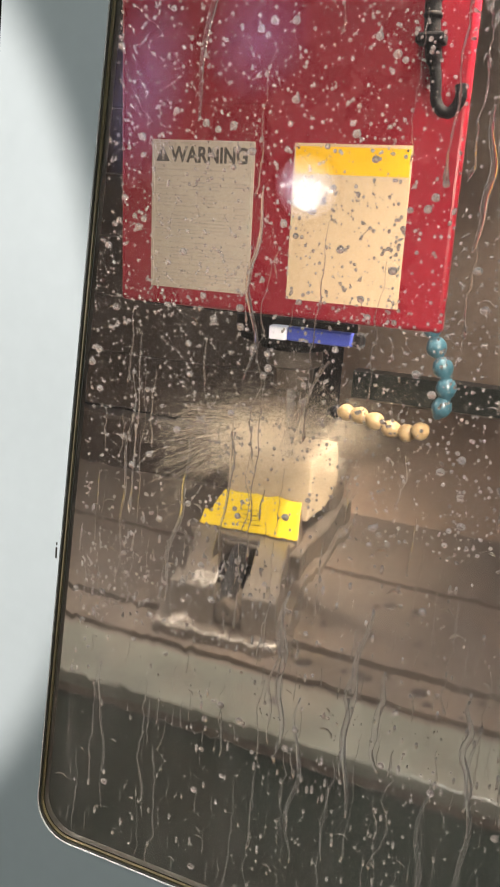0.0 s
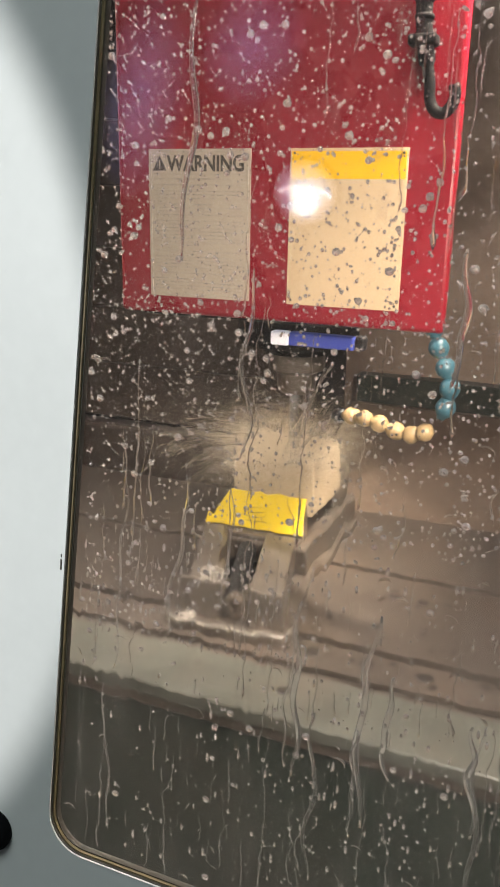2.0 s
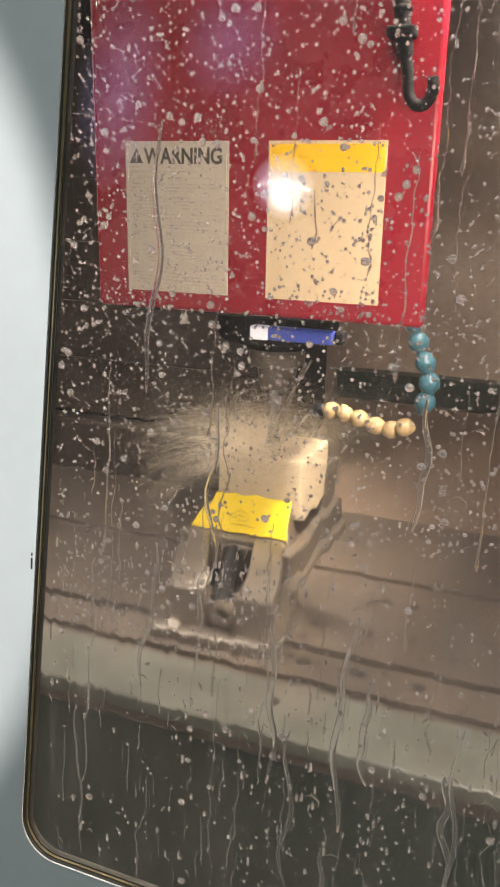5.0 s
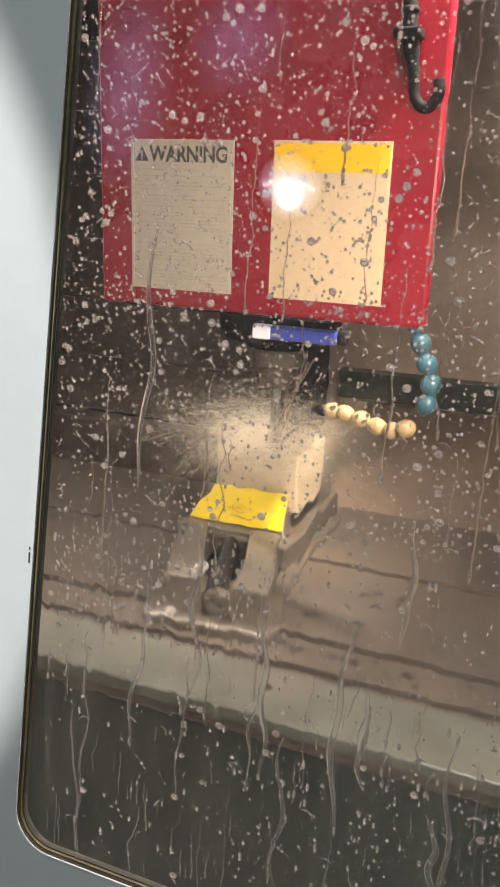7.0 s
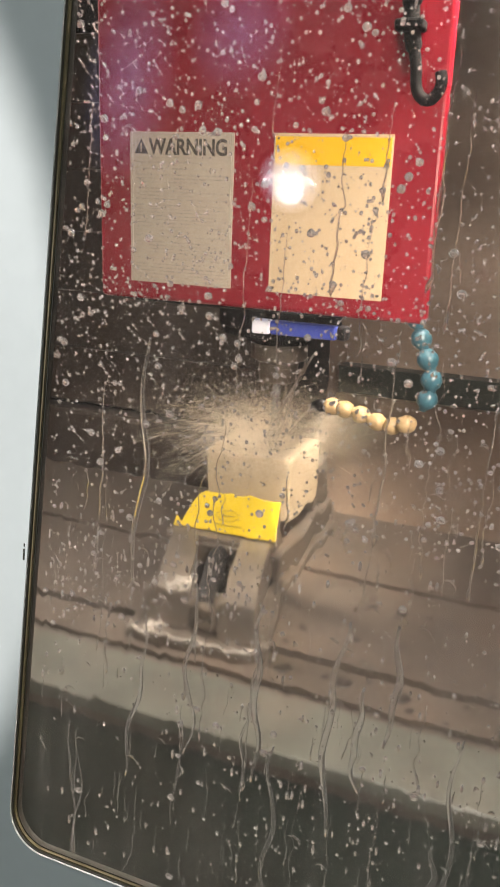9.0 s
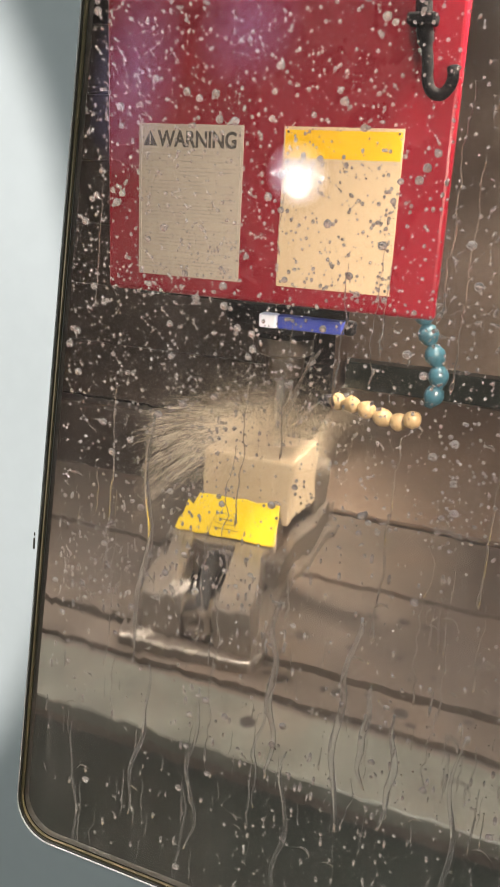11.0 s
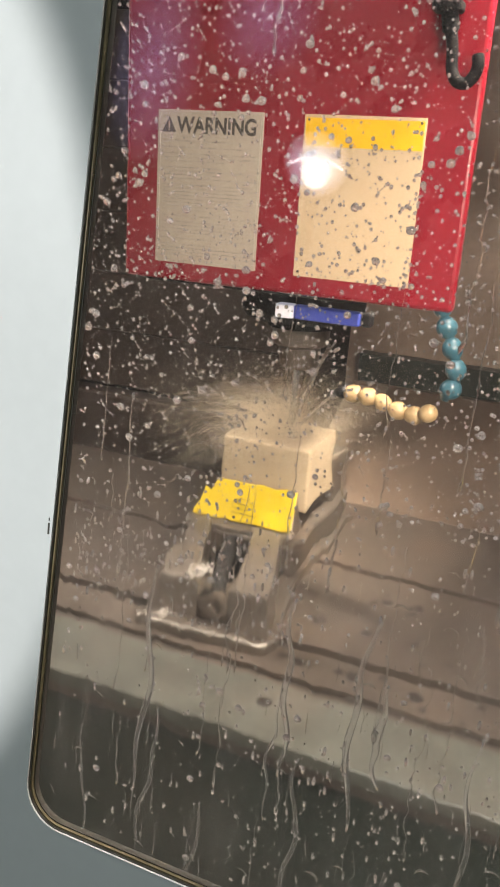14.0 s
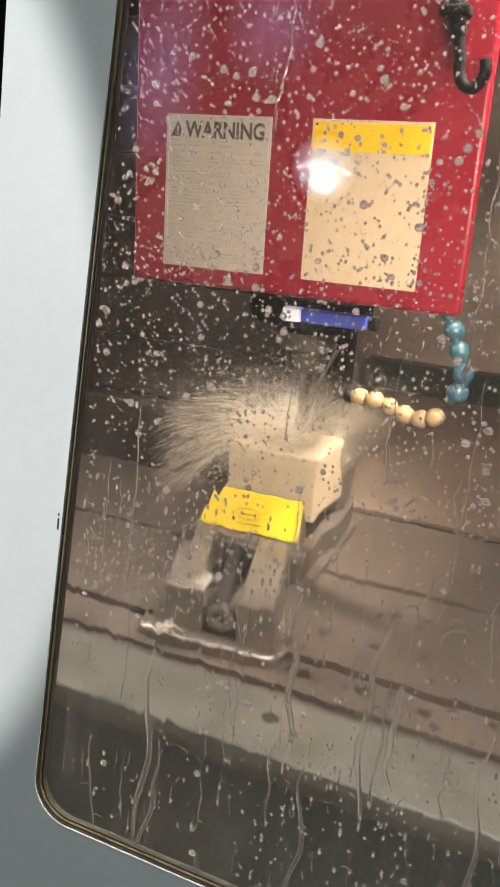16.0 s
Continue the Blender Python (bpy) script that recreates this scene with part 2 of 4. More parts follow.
def thing(name, label, category, at=None, group="", kind=""):
    ob = new(name)
    ob.matrix_world = at if at is not None else Matrix()
    ob.empty_display_size = 0.02
    return tagged(ob, label, category, group, kind)


def box(x0, x1, y0, y1, z0, z1, bevel=0.0, seg=2):
    bm = bmesh.new()
    bmesh.ops.create_cube(bm, size=1, matrix=Matrix.Translation(((x0 + x1) / 2, (y0 + y1) / 2, (z0 + z1) / 2)) @ Matrix.Diagonal((x1 - x0, y1 - y0, z1 - z0, 1)))
    if bevel:
        bmesh.ops.bevel(bm, geom=bm.edges[:], offset=bevel, segments=seg, profile=0.5, affect="EDGES")
    return bm


def lathe(rows, at=(0, 0, 0), seg=32, axis=None):
    """A turned body about z through at; rows of radius and height. axis turns z into that direction."""
    bm = bmesh.new()
    turn = Vector((0, 0, 1)).rotation_difference(Vector(axis)).to_matrix() if axis else Matrix.Identity(3)
    rings = []
    for r, h in rows:
        rings.append([bm.verts.new(Vector(at) + turn @ Vector((r * math.cos(2 * math.pi * i / seg), r * math.sin(2 * math.pi * i / seg), h))) for i in range(seg)])
    for a, b in zip(rings, rings[1:]):
        for i in range(seg):
            bm.faces.new((a[i], a[(i + 1) % seg], b[(i + 1) % seg], b[i]))
    bm.faces.new(rings[0][::-1])
    bm.faces.new(rings[-1])
    return bm


def tube(points, radii, seg=8, flat=1.0):
    """A round strand along points, with a radius at each."""
    bm = bmesh.new()
    pts = [Vector(p) for p in points]
    rings = []
    for i, p in enumerate(pts):
        d = (pts[min(i + 1, len(pts) - 1)] - pts[max(i - 1, 0)]).normalized()
        a = d.cross(Vector((0, 1, 0.001)) if abs(d.y) < 0.9 else Vector((1, 0, 0))).normalized()
        b = d.cross(a)
        r = radii[i] if isinstance(radii, (list, tuple)) else radii
        rings.append([bm.verts.new(p + r * (math.cos(2 * math.pi * j / seg) * a + flat * math.sin(2 * math.pi * j / seg) * b)) for j in range(seg)])
    for a, b in zip(rings, rings[1:]):
        for j in range(seg):
            bm.faces.new((a[j], a[(j + 1) % seg], b[(j + 1) % seg], b[j]))
    bm.faces.new(rings[0][::-1])
    bm.faces.new(rings[-1])
    bmesh.ops.recalc_face_normals(bm, faces=bm.faces)
    return bm


def prism(outline, y0, y1):
    """An outline in x and z, thickened from y0 to y1."""
    bm = bmesh.new()
    a = [bm.verts.new((x, y0, z)) for x, z in outline]
    b = [bm.verts.new((x, y1, z)) for x, z in outline]
    bm.faces.new(a)
    bm.faces.new(b[::-1])
    n = len(a)
    for i in range(n):
        bm.faces.new((a[i], b[i], b[(i + 1) % n], a[(i + 1) % n]))
    bmesh.ops.recalc_face_normals(bm, faces=bm.faces)
    return bm


def profile_x(outline, x0, x1):
    """An outline in y and z, thickened from x0 to x1."""
    bm = bmesh.new()
    a = [bm.verts.new((x0, y, z)) for y, z in outline]
    b = [bm.verts.new((x1, y, z)) for y, z in outline]
    bm.faces.new(a)
    bm.faces.new(b[::-1])
    n = len(a)
    for i in range(n):
        bm.faces.new((a[i], b[i], b[(i + 1) % n], a[(i + 1) % n]))
    bmesh.ops.recalc_face_normals(bm, faces=bm.faces)
    return bm


def ring_strip(inner, outer, y0, y1):
    """A frame between two closed outlines of equal length, thickened from y0 to y1."""
    bm = bmesh.new()
    n = len(inner)
    v = [[bm.verts.new((x, y, z)) for x, z in line] for line, y in ((inner, y0), (outer, y0), (inner, y1), (outer, y1))]
    for i in range(n):
        j = (i + 1) % n
        bm.faces.new((v[0][i], v[0][j], v[1][j], v[1][i]))
        bm.faces.new((v[2][j], v[2][i], v[3][i], v[3][j]))
        bm.faces.new((v[0][j], v[0][i], v[2][i], v[2][j]))
        bm.faces.new((v[1][i], v[1][j], v[3][j], v[3][i]))
    bmesh.ops.recalc_face_normals(bm, faces=bm.faces)
    return bm


def join(*bms):
    out = bmesh.new()
    for b in bms:
        me = bpy.data.meshes.new("tmp")
        b.to_mesh(me)
        b.free()
        out.from_mesh(me)
        bpy.data.meshes.remove(me)
    return out


# ---------------------------------------------------------------- shop and enclosure
def wall(name, x0, x1, y0, y1, z0, z1, mat, label, category="wall"):
    return tagged(part(name, box(x0, x1, y0, y1, z0, z1), mat), label, category, kind="structure")


wall("floor", -3.0, 3.5, -4.0, 2.0, -0.10, 0.0, M["concrete"], "grey concrete shop floor, dull and stained", "floor")
wall("wall_south", -3.0, 3.5, -4.1, -4.0, 0, 3.4, M["shop"], "pale grey painted shop wall facing the machine")
wall("wall_west", -3.1, -3.0, -4.0, 2.0, 0, 3.4, M["shop"], "pale grey painted shop side wall")
wall("wall_east", 3.5, 3.6, -4.0, 2.0, 0, 3.4, M["shop"], "pale grey painted shop side wall")
wall("wall_north", -3.0, 3.5, 2.0, 2.1, 0, 3.4, M["shop"], "pale grey painted shop wall behind the machine")
wall("ceiling", -3.0, 3.5, -4.0, 2.0, 3.4, 3.5, M["shop"], "pale grey shop ceiling", "ceiling")

wall("enclosure_back", -0.70, 1.00, 0.62, 0.65, 0.0, ZO + 0.72, M["sheet"], "brown-grey wet sheet-metal liner behind the spindle head")
wall("enclosure_left", -0.73, -0.70, -0.40, 0.65, 0.0, ZO + 0.72, M["sheet"], "brown-grey wet sheet-metal liner at the table end")
wall("enclosure_right", 1.00, 1.03, -0.40, 0.65, 0.0, ZO + 0.72, M["sheet"], "brown-grey wet sheet-metal liner at the table end")
wall("enclosure_roof", -0.73, 1.03, -0.40, 0.65, ZO + 0.72, ZO + 0.75, M["sheet"], "brown-grey sheet-metal roof of the machine", "ceiling")
# thin dark strip whose colour stands in for a band of shade
wall("liner_shade_strip", 0.045, 0.995, 0.59, 0.62, ZO - 0.36, ZO - 0.315, M["apron"], "dark strip along the back liner, coloured as the shade there", "ledge")
wall("enclosure_sump", -0.70, 1.00, -0.47, 0.62, ZO - 0.80, ZO - 0.77, M["apron"], "dark wet chip tray below the table", "floor")

# glowing panels added behind the camera; the pane mirrors them as violet haze
for nm, x0, x1, z0, z1 in (("haze_panel_1", -2.23, -1.67, 2.30, 3.75), ("haze_panel_2", -1.64, -1.06, 2.75, 3.75)):
    w = tagged(part(nm, box(x0, x1, -4.0, -3.97, z0, min(z1, 3.38)), M["haze_glow"]), "unseen violet glow panel added for the haze mirrored in the pane", "window", kind="structure")

# ---------------------------------------------------------------- door with its window
DOOR = pose(0.2371, -0.4922, ZO - 0.2667, -7.6, 0, 0)
LEAN = 0.0331


def window_outline(grow=0.0, r=0.0145, w=0.42, h=0.52, step=8):
    """The rounded opening, in the door's own x and z; grow moves its edge outwards."""
    pts = []
    r = r + grow
    for cx, cz, a0 in ((r - grow, r - grow, 180), (w - r + grow, r - grow, 270), (w - r + grow, h - r + grow, 0), (r - grow, h - r + grow, 90)):
        for i in range(step + 1):
            a = radians(a0 + 90 * i / step)
            x, z = cx + r * math.cos(a), cz + r * math.sin(a)
            pts.append((x + LEAN * z * (1 if x < w / 2 else 0), z))
    return pts


def sheet_outline(x0, x1, z0, z1, inner):
    """Points on a rectangle, one for each point of the inner outline."""
    n = len(inner) // 4
    res = []
    for k in range(4):
        for i in range(n):
            px, pz = inner[k * n + i]
            f = i / (n - 1)
            if k == 0:
                res.append((x0, pz) if f < 0.5 else ((x0, z0) if f == 0.5 else (px, z0)))
            elif k == 1:
                res.append((px, z0) if f < 0.5 else ((x1, z0) if f == 0.5 else (x1, pz)))
            elif k == 2:
                res.append((x1, pz) if f < 0.5 else ((x1, z1) if f == 0.5 else (px, z1)))
            else:
                res.append((px, z1) if f < 0.5 else ((x0, z1) if f == 0.5 else (x0, pz)))
    return res


door = thing("machine_door", "pale grey-green painted steel machine door with a rounded window", "door", DOOR)
opening = window_outline()
part("door_sheet", ring_strip(opening, sheet_outline(-0.0305, 0.50, -0.36, 0.60, opening), -0.0015, 0.0015), M["door"], door, "pale grey-green enamelled sheet steel")
part("rim", ring_strip(window_outline(-0.0002), window_outline(0.0003), -0.0019, -0.0008), M["door"], door, "pale rolled rim of the opening")
gasket = part("gasket", ring_strip(window_outline(-0.0005), window_outline(-0.0002), -0.0012, 0.0041), M["gasket"], door, "dark rubber window gasket")
part("gasket_lip", ring_strip(window_outline(-0.0011), window_outline(-0.0005), -0.0004, 0.0041), M["brass"], gasket, "thin tan sealing lip")
part("inner_seal", ring_strip(window_outline(-0.0015), window_outline(-0.0011), 0.0006, 0.0041), M["gasket"], gasket, "dark inner seal")
pane = part("window_pane", prism(window_outline(-0.0011), 0.0012, 0.0040), M["glass"], door, "clear wet window pane")
pane.visible_shadow = False

neighbour = part("door_frame", join(box(-0.30, -0.0345, -0.004, 0.0, -0.36, 0.60, 0.0008)), M["door"])
neighbour.matrix_world = DOOR
tagged(neighbour, "pale grey-green fixed door frame beside the door seam", "door frame", kind="structure")
seam = part("door_seam", box(-0.040, -0.030, 0.002, 0.012, -0.36, 0.60), M["rubber"])
seam.matrix_world = DOOR
tagged(seam, "black rubber seal in the gap beside the door", "seal", kind="structure")
knob = thing("door_bumper", "round black rubber bumper on the door sheet", "bumper", DOOR @ pose(-0.0233, -0.0014, -0.0010))
part("bumper_body", lathe([(0.0075, 0), (0.0078, 0.002), (0.0070, 0.0045), (0.0050, 0.0055)], seg=24, axis=(0, -1, 0)), M["rubber"], knob, smooth=True)
scratch = thing("paint_chip", "small dark chip and scratch in the door paint", "scratch", DOOR @ pose(0.0022, -0.0016, 0.106))
part("chip", box(-0.0003, 0.0003, -0.0002, 0.0001, -0.0016, 0.0022, 0.0001, 1), M["gasket"], scratch)
part("speck", box(-0.0001, 0.0002, -0.0002, 0.0001, 0.0030, 0.0040), M["gasket"], scratch)

# front skirts of the enclosure round the door
for nm, x0, x1, z0, z1 in (("skirt_left", -0.73, -0.08, 0.0, ZO + 0.75), ("skirt_right", 0.75, 1.03, 0.0, ZO + 0.75), ("skirt_low", -0.08, 0.75, 0.0, ZO - 0.62), ("skirt_top", -0.08, 0.75, ZO + 0.32, ZO + 0.75)):
    wall(nm, x0, x1, -0.43, -0.40, z0, z1, M["door"], "pale grey-green painted steel front of the machine")

# inspection lamp behind the camera, mirrored in the pane
LAMP = Vector((0.012, -1.28, ZO + 0.190))
lamp = thing("inspection_lamp", "round white inspection lamp on a slim floor stand", "lamp", Matrix.Translation(LAMP))
aim = (Vector((0.24, -0.47, ZO - 0.10)) - LAMP).normalized()
lens = part("lens", lathe([(0.043, 0), (0.043, 0.004)], at=-0.012 * aim, seg=40, axis=aim), M["lens"], lamp, "glowing pale round lens")
part("core", lathe([(0.019, 0), (0.016, 0.003)], at=-0.007 * aim + Vector((0.002, 0, -0.012)), seg=28, axis=aim), M["core"], lens, "bright white lamp core")
side = aim.cross(Vector((0, 0, 1))).normalized()
part("filament_bar", tube([-0.004 * aim + side * (0.036 * f) + Vector((0, 0, 0.008 - 0.010 * f * f)) for f in (-1, -0.6, -0.2, 0.2, 0.6, 1)], 0.0022, 8), M["core"], lens, "bright bar across the lamp")
part("housing", lathe([(0.020, -0.075), (0.040, -0.055), (0.050, -0.016), (0.050, -0.013)], seg=40, axis=aim), M["black"], lamp, smooth=True)
part("stand", tube([-0.05 * aim, (-0.02, -0.06, -0.10), (-0.02, -0.06, -(LAMP.z - 0.02))], 0.010, 10), M["black"], lamp)
part("foot", lathe([(0.14, -LAMP.z), (0.14, 0.02 - LAMP.z), (0.02, 0.03 - LAMP.z)], at=(-0.02, -0.06, 0), seg=32), M["black"], lamp)
# aimed left of the window so the cone edge draws the door's shadow lines
spot_ob.matrix_world = look(LAMP + 0.02 * aim, DOOR @ Vector((-0.203, 0, 0.158)))

# housing for the added right-hand fill light, out of view
right_lamp = thing("right_fill_lamp", "unseen warm fill lamp added at the right of the enclosure", "lamp", Matrix.Translation((0.520, -0.310, ZO)))
part("lamp_housing", box(-0.03, 0.03, -0.05, 0.0, -0.05, 0.05, 0.008), M["black"], right_lamp)
part("bracket", box(0.03, 0.48, -0.03, -0.01, -0.01, 0.01, 0.003), M["black"], right_lamp)

# housing for the added left-hand fill light, out of view
rear_lamp = thing("rear_fill_lamp", "unseen fill lamp added on the liner by the column", "lamp", Matrix.Translation((-0.55, 0.02, ZO + 0.275)))
part("lamp_housing", box(-0.02, 0.03, -0.05, 0.05, -0.02, 0.05, 0.008), M["black"], rear_lamp)
part("bracket", box(-0.14, -0.02, -0.01, 0.01, 0.0, 0.02, 0.003), M["black"], rear_lamp)
strip = thing("panel_light", "flat white light panel hung under the enclosure roof", "lamp", Matrix.Translation((0.40, -0.235, ZO + 0.47)))
part("diffuser", box(-0.30, 0.30, -0.115, 0.115, 0.0, 0.006, 0.002), M["strip"], strip, "glowing white diffuser")
part("tray", box(-0.31, 0.31, -0.125, 0.125, 0.0065, 0.030, 0.003), M["black"], strip)
for hx in (-0.2, 0.2):
    part("hanger", box(hx - 0.006, hx + 0.006, -0.004, 0.004, 0.0295, 0.25), M["black"], strip)

# ---------------------------------------------------------------- spindle head
HX0, HX1, HZ0 = -0.0335, 0.279, ZO - 0.148
head = thing("spindle_head", "glossy red enamelled spindle head cover with two labels", "machine head", Matrix())
part("cover", box(HX0, HX1, 0.0, 0.012, HZ0, ZO + 0.55, 0.004, 3), M["red"], head, "glossy red sheet-metal cover", smooth=False)
# casting and nose are coloured near-black to hold the shade below the cover
part("casting", box(-0.020, 0.195, 0.012, 0.34, HZ0 - 0.004, ZO + 0.55, 0.005), M["dark"], head, "cast head behind the cover, near-black for the shade there")
SX, SY = 0.108, 0.120
part("spindle_nose", lathe([(0.064, -0.146), (0.064, -0.178), (0.060, -0.186), (0.036, -0.190), (0.036, -0.196)], at=(SX, SY, ZO), seg=48), M["dark"], head, "spindle nose, near-black for the shade under the head", smooth=False)
# the collar's gloss is built from a faintly glowing blue and white piece
bar = part("collar_bar", box(0.1245, 0.190, 0.044, 0.056, ZO - 0.1770, ZO - 0.164, 0.002), M["collar"], head, "glossy blue collar bar, its sheen put in as a faint glow")
part("bar_cap", box(0.1903, 0.2010, 0.0445, 0.0565, ZO - 0.1768, ZO - 0.163, 0.003), M["black"], bar, "black end cap")
part("bar_sheen", box(0.106, 0.1242, 0.0435, 0.056, ZO - 0.1775, ZO - 0.164, 0.002), M["white"], bar, "glowing white end piece standing in for the collar's highlight")

tool = thing("end_mill", "wet steel end mill in a tool holder", "cutting tool", pose(SX, SY, ZO))
part("holder", lathe([(0.030, -0.194), (0.030, -0.214), (0.022, -0.218), (0.020, -0.238), (0.018, -0.240)], seg=32), M["steel"], tool)
part("shank", lathe([(0.0075, -0.238), (0.0075, -0.286)], seg=16), M["bright"], tool)


def flutes():
    bm = bmesh.new()
    rings = []
    for k in range(15):
        z, turn = -0.285 - 0.0026 * k, 0.35 * k
        rings.append([bm.verts.new((r * math.cos(a + turn), r * math.sin(a + turn), z)) for a, r in [(math.pi * j / 6, 0.0075 if j % 3 else 0.0042) for j in range(12)]])
    for a, b in zip(rings, rings[1:]):
        for i in range(12):
            bm.faces.new((a[i], a[(i + 1) % 12], b[(i + 1) % 12], b[i]))
    bm.faces.new(rings[0])
    bm.faces.new(rings[-1])
    bmesh.ops.recalc_face_normals(bm, faces=bm.faces)
    return bm


part("flute", flutes(), M["bright"], tool)


# labels on the cover
def text_mesh(body, size, mat, name, parent, at, squeeze=1.0):
    cu = bpy.data.curves.new(name, "FONT")
    cu.body, cu.size, cu.extrude, cu.offset = body, size, 0.00006, size * 0.03
    tmp = bpy.data.objects.new("tmp", cu)
    me = bpy.data.meshes.new_from_object(tmp)
    bpy.data.objects.remove(tmp)
    me.materials.append(mat)
    ob = new(name, me)
    ob.parent = parent
    ob.matrix_basis = pose(*at, 90, 0, 0) @ Matrix.Diagonal((squeeze, 1, 1, 1))
    return ob


def bars(rows, mat, name, parent, y=-0.0011):
    """Lines of small print as plain bars: rows of x0, x1, z, height."""
    bm = join(*[box(x0, x1, y, y + 0.0004, z - h / 2, z + h / 2) for x0, x1, z, h in rows])
    return part(name, bm, mat, parent)


lab = thing("warning_label", "silver-grey warning label with black heading and small print", "label", pose(0, 0, ZO))
plate = part("plate", box(0, 0.102, -0.0007, 0.0, -0.1313, 0, 0.0002, 1), M["paper"], lab)
bd = [(0.0025, 0.0995, -0.0024, 0.0006), (0.0025, 0.0995, -0.1288, 0.0006), (0.0025, 0.0995, -0.0215, 0.0005)]
for row in bd:
    bars([row], M["grey_ink"], "border_line", lab)
for bx in (0.0022, 0.0992):
    part("border_line", box(bx, bx + 0.0006, -0.0011, -0.0007, -0.1288, -0.0024), M["grey_ink"], lab)
text_mesh("WARNING", 0.0185, M["ink"], "heading", lab, (0.0195, -0.0009, -0.0185), 0.85)
part("warning_triangle", prism(((0.0045, -0.0185), (0.0185, -0.0185), (0.0115, -0.0055)), -0.0011, -0.0007), M["ink"], plate)
part("exclamation", join(box(0.0109, 0.0121, -0.0014, -0.0011, -0.0150, -0.0095), box(0.0109, 0.0121, -0.0014, -0.0011, -0.0172, -0.0159)), M["paper"], plate)
random.seed(5)
rows, z = [], -0.0255
while z > -0.124:
    if random.random() < 0.16:
        z -= 0.0022
    x = 0.006
    end = 0.096 if random.random() < 0.7 else random.uniform(0.05, 0.09)
    while x < end:
        wlen = random.uniform(0.004, 0.011)
        rows.append((x, min(x + wlen, end), z, 0.0011))
        x += wlen + 0.0011
    z -= 0.0031
tagged(bars(rows, M["grey_ink"], "small_print", lab), kind="stuff")

lab2 = thing("caution_label", "cream label with a blank yellow heading band", "label", pose(0.1384, 0, ZO))
plate2 = part("plate", box(0, 0.1016, -0.0007, 0.0, -0.1313, 0, 0.0002, 1), M["paper2"], lab2)
part("heading_band", box(0.0015, 0.1001, -0.0011, -0.0007, -0.0245, -0.0025), M["header"], plate2, "plain yellow heading band")
for cx, cz in ((0.004, -0.004), (0.0976, -0.004), (0.004, -0.1273), (0.0976, -0.1273)):
    part("rivet", lathe([(0.0013, 0), (0.0011, 0.0006), (0.0004, 0.0009)], at=(cx, -0.0007, cz), seg=10, axis=(0, -1, 0)), M["ink"], plate2)

# ---------------------------------------------------------------- hoses
def bead(r, length):
    """One link of a jointed coolant hose, along z."""
    return [(0.42 * r, 0), (0.78 * r, 0.14 * length), (1.0 * r, 0.36 * length), (1.0 * r, 0.56 * length), (0.74 * r, 0.78 * length), (0.42 * r, 0.90 * length), (0.40 * r, length)]


def hose(name, label, points, r, mat):
    ob = thing(name, label, "coolant hose")
    pts = [Vector(p) for p in points]
    dist = [0]
    for a, b in zip(pts, pts[1:]):
        dist.append(dist[-1] + (b - a).length)

    def at(s):
        for i in range(len(pts) - 1):
            if s <= dist[i + 1] or i == len(pts) - 2:
                return pts[i].lerp(pts[i + 1], (s - dist[i]) / (dist[i + 1] - dist[i]))
    pitch = r * 2.05
    n = int(dist[-1] / pitch)
    for k in range(n):
        a, b = at(k * pitch), at((k + 1) * pitch)
        part("link", lathe(bead(r, pitch * 1.1), at=a, seg=16, axis=(b - a)), mat, ob, smooth=True)
    return ob


def curve(points, n=24):
    """A smooth line through points."""
    p = [Vector(q) for q in points]
    p = [2 * p[0] - p[1], *p, 2 * p[-1] - p[-2]]
    out = []
    for i in range(1, len(p) - 2):
        for k in range(n):
            t = k / n
            out.append(0.5 * (2 * p[i] + (p[i + 1] - p[i - 1]) * t + (2 * p[i - 1] - 5 * p[i] + 4 * p[i + 1] - p[i + 2]) * t * t + (3 * p[i] - p[i - 1] - 3 * p[i + 1] + p[i + 2]) * t ** 3))
    return out + [p[-2]]


hose("blue_coolant_hose", "blue jointed plastic coolant hose below the red head", curve([(0.266, 0.012, ZO - 0.136), (0.276, 0.006, ZO - 0.162), (0.2885, 0.003, ZO - 0.190), (0.288, 0.003, ZO - 0.208), (0.2785, 0.004, ZO - 0.228)]), 0.0088, M["blue"])
cream = hose("cream_coolant_hose", "cream jointed plastic coolant hose aimed at the cutter", curve([(0.2745, 0.010, ZO - 0.234), (0.256, 0.022, ZO - 0.2455), (0.2335, 0.026, ZO - 0.2415), (0.214, 0.030, ZO - 0.2365), (0.195, 0.036, ZO - 0.2375), (0.183, 0.046, ZO - 0.2395)]), 0.0082, M["cream"])
part("nozzle", lathe([(0.0060, 0), (0.0062, 0.010), (0.0035, 0.022)], at=(0.184, 0.045, ZO - 0.2395), seg=16, axis=(-0.7, 0.7, -0.25)), M["black"], cream, "dark tapered nozzle", smooth=True)
cable = thing("black_hose", "black rubber hose hanging on the red cover with a hooked end", "hose")
stem = curve([(0.242, -0.009, ZO + 0.30), (0.2435, -0.009, ZO + 0.16), (0.2468, -0.009, ZO + 0.085), (0.2535, -0.010, ZO + 0.050), (0.2553, -0.010, ZO + 0.034), (0.2600, -0.011, ZO + 0.0258), (0.2670, -0.011, ZO + 0.0240), (0.2725, -0.011, ZO + 0.0295), (0.2745, -0.011, ZO + 0.0365), (0.2730, -0.010, ZO + 0.0435)], 10)
part("tube", tube(stem, [0.0064 if p.z > ZO + 0.06 else 0.0045 for p in stem], 12), M["rubber"], cable, smooth=True)
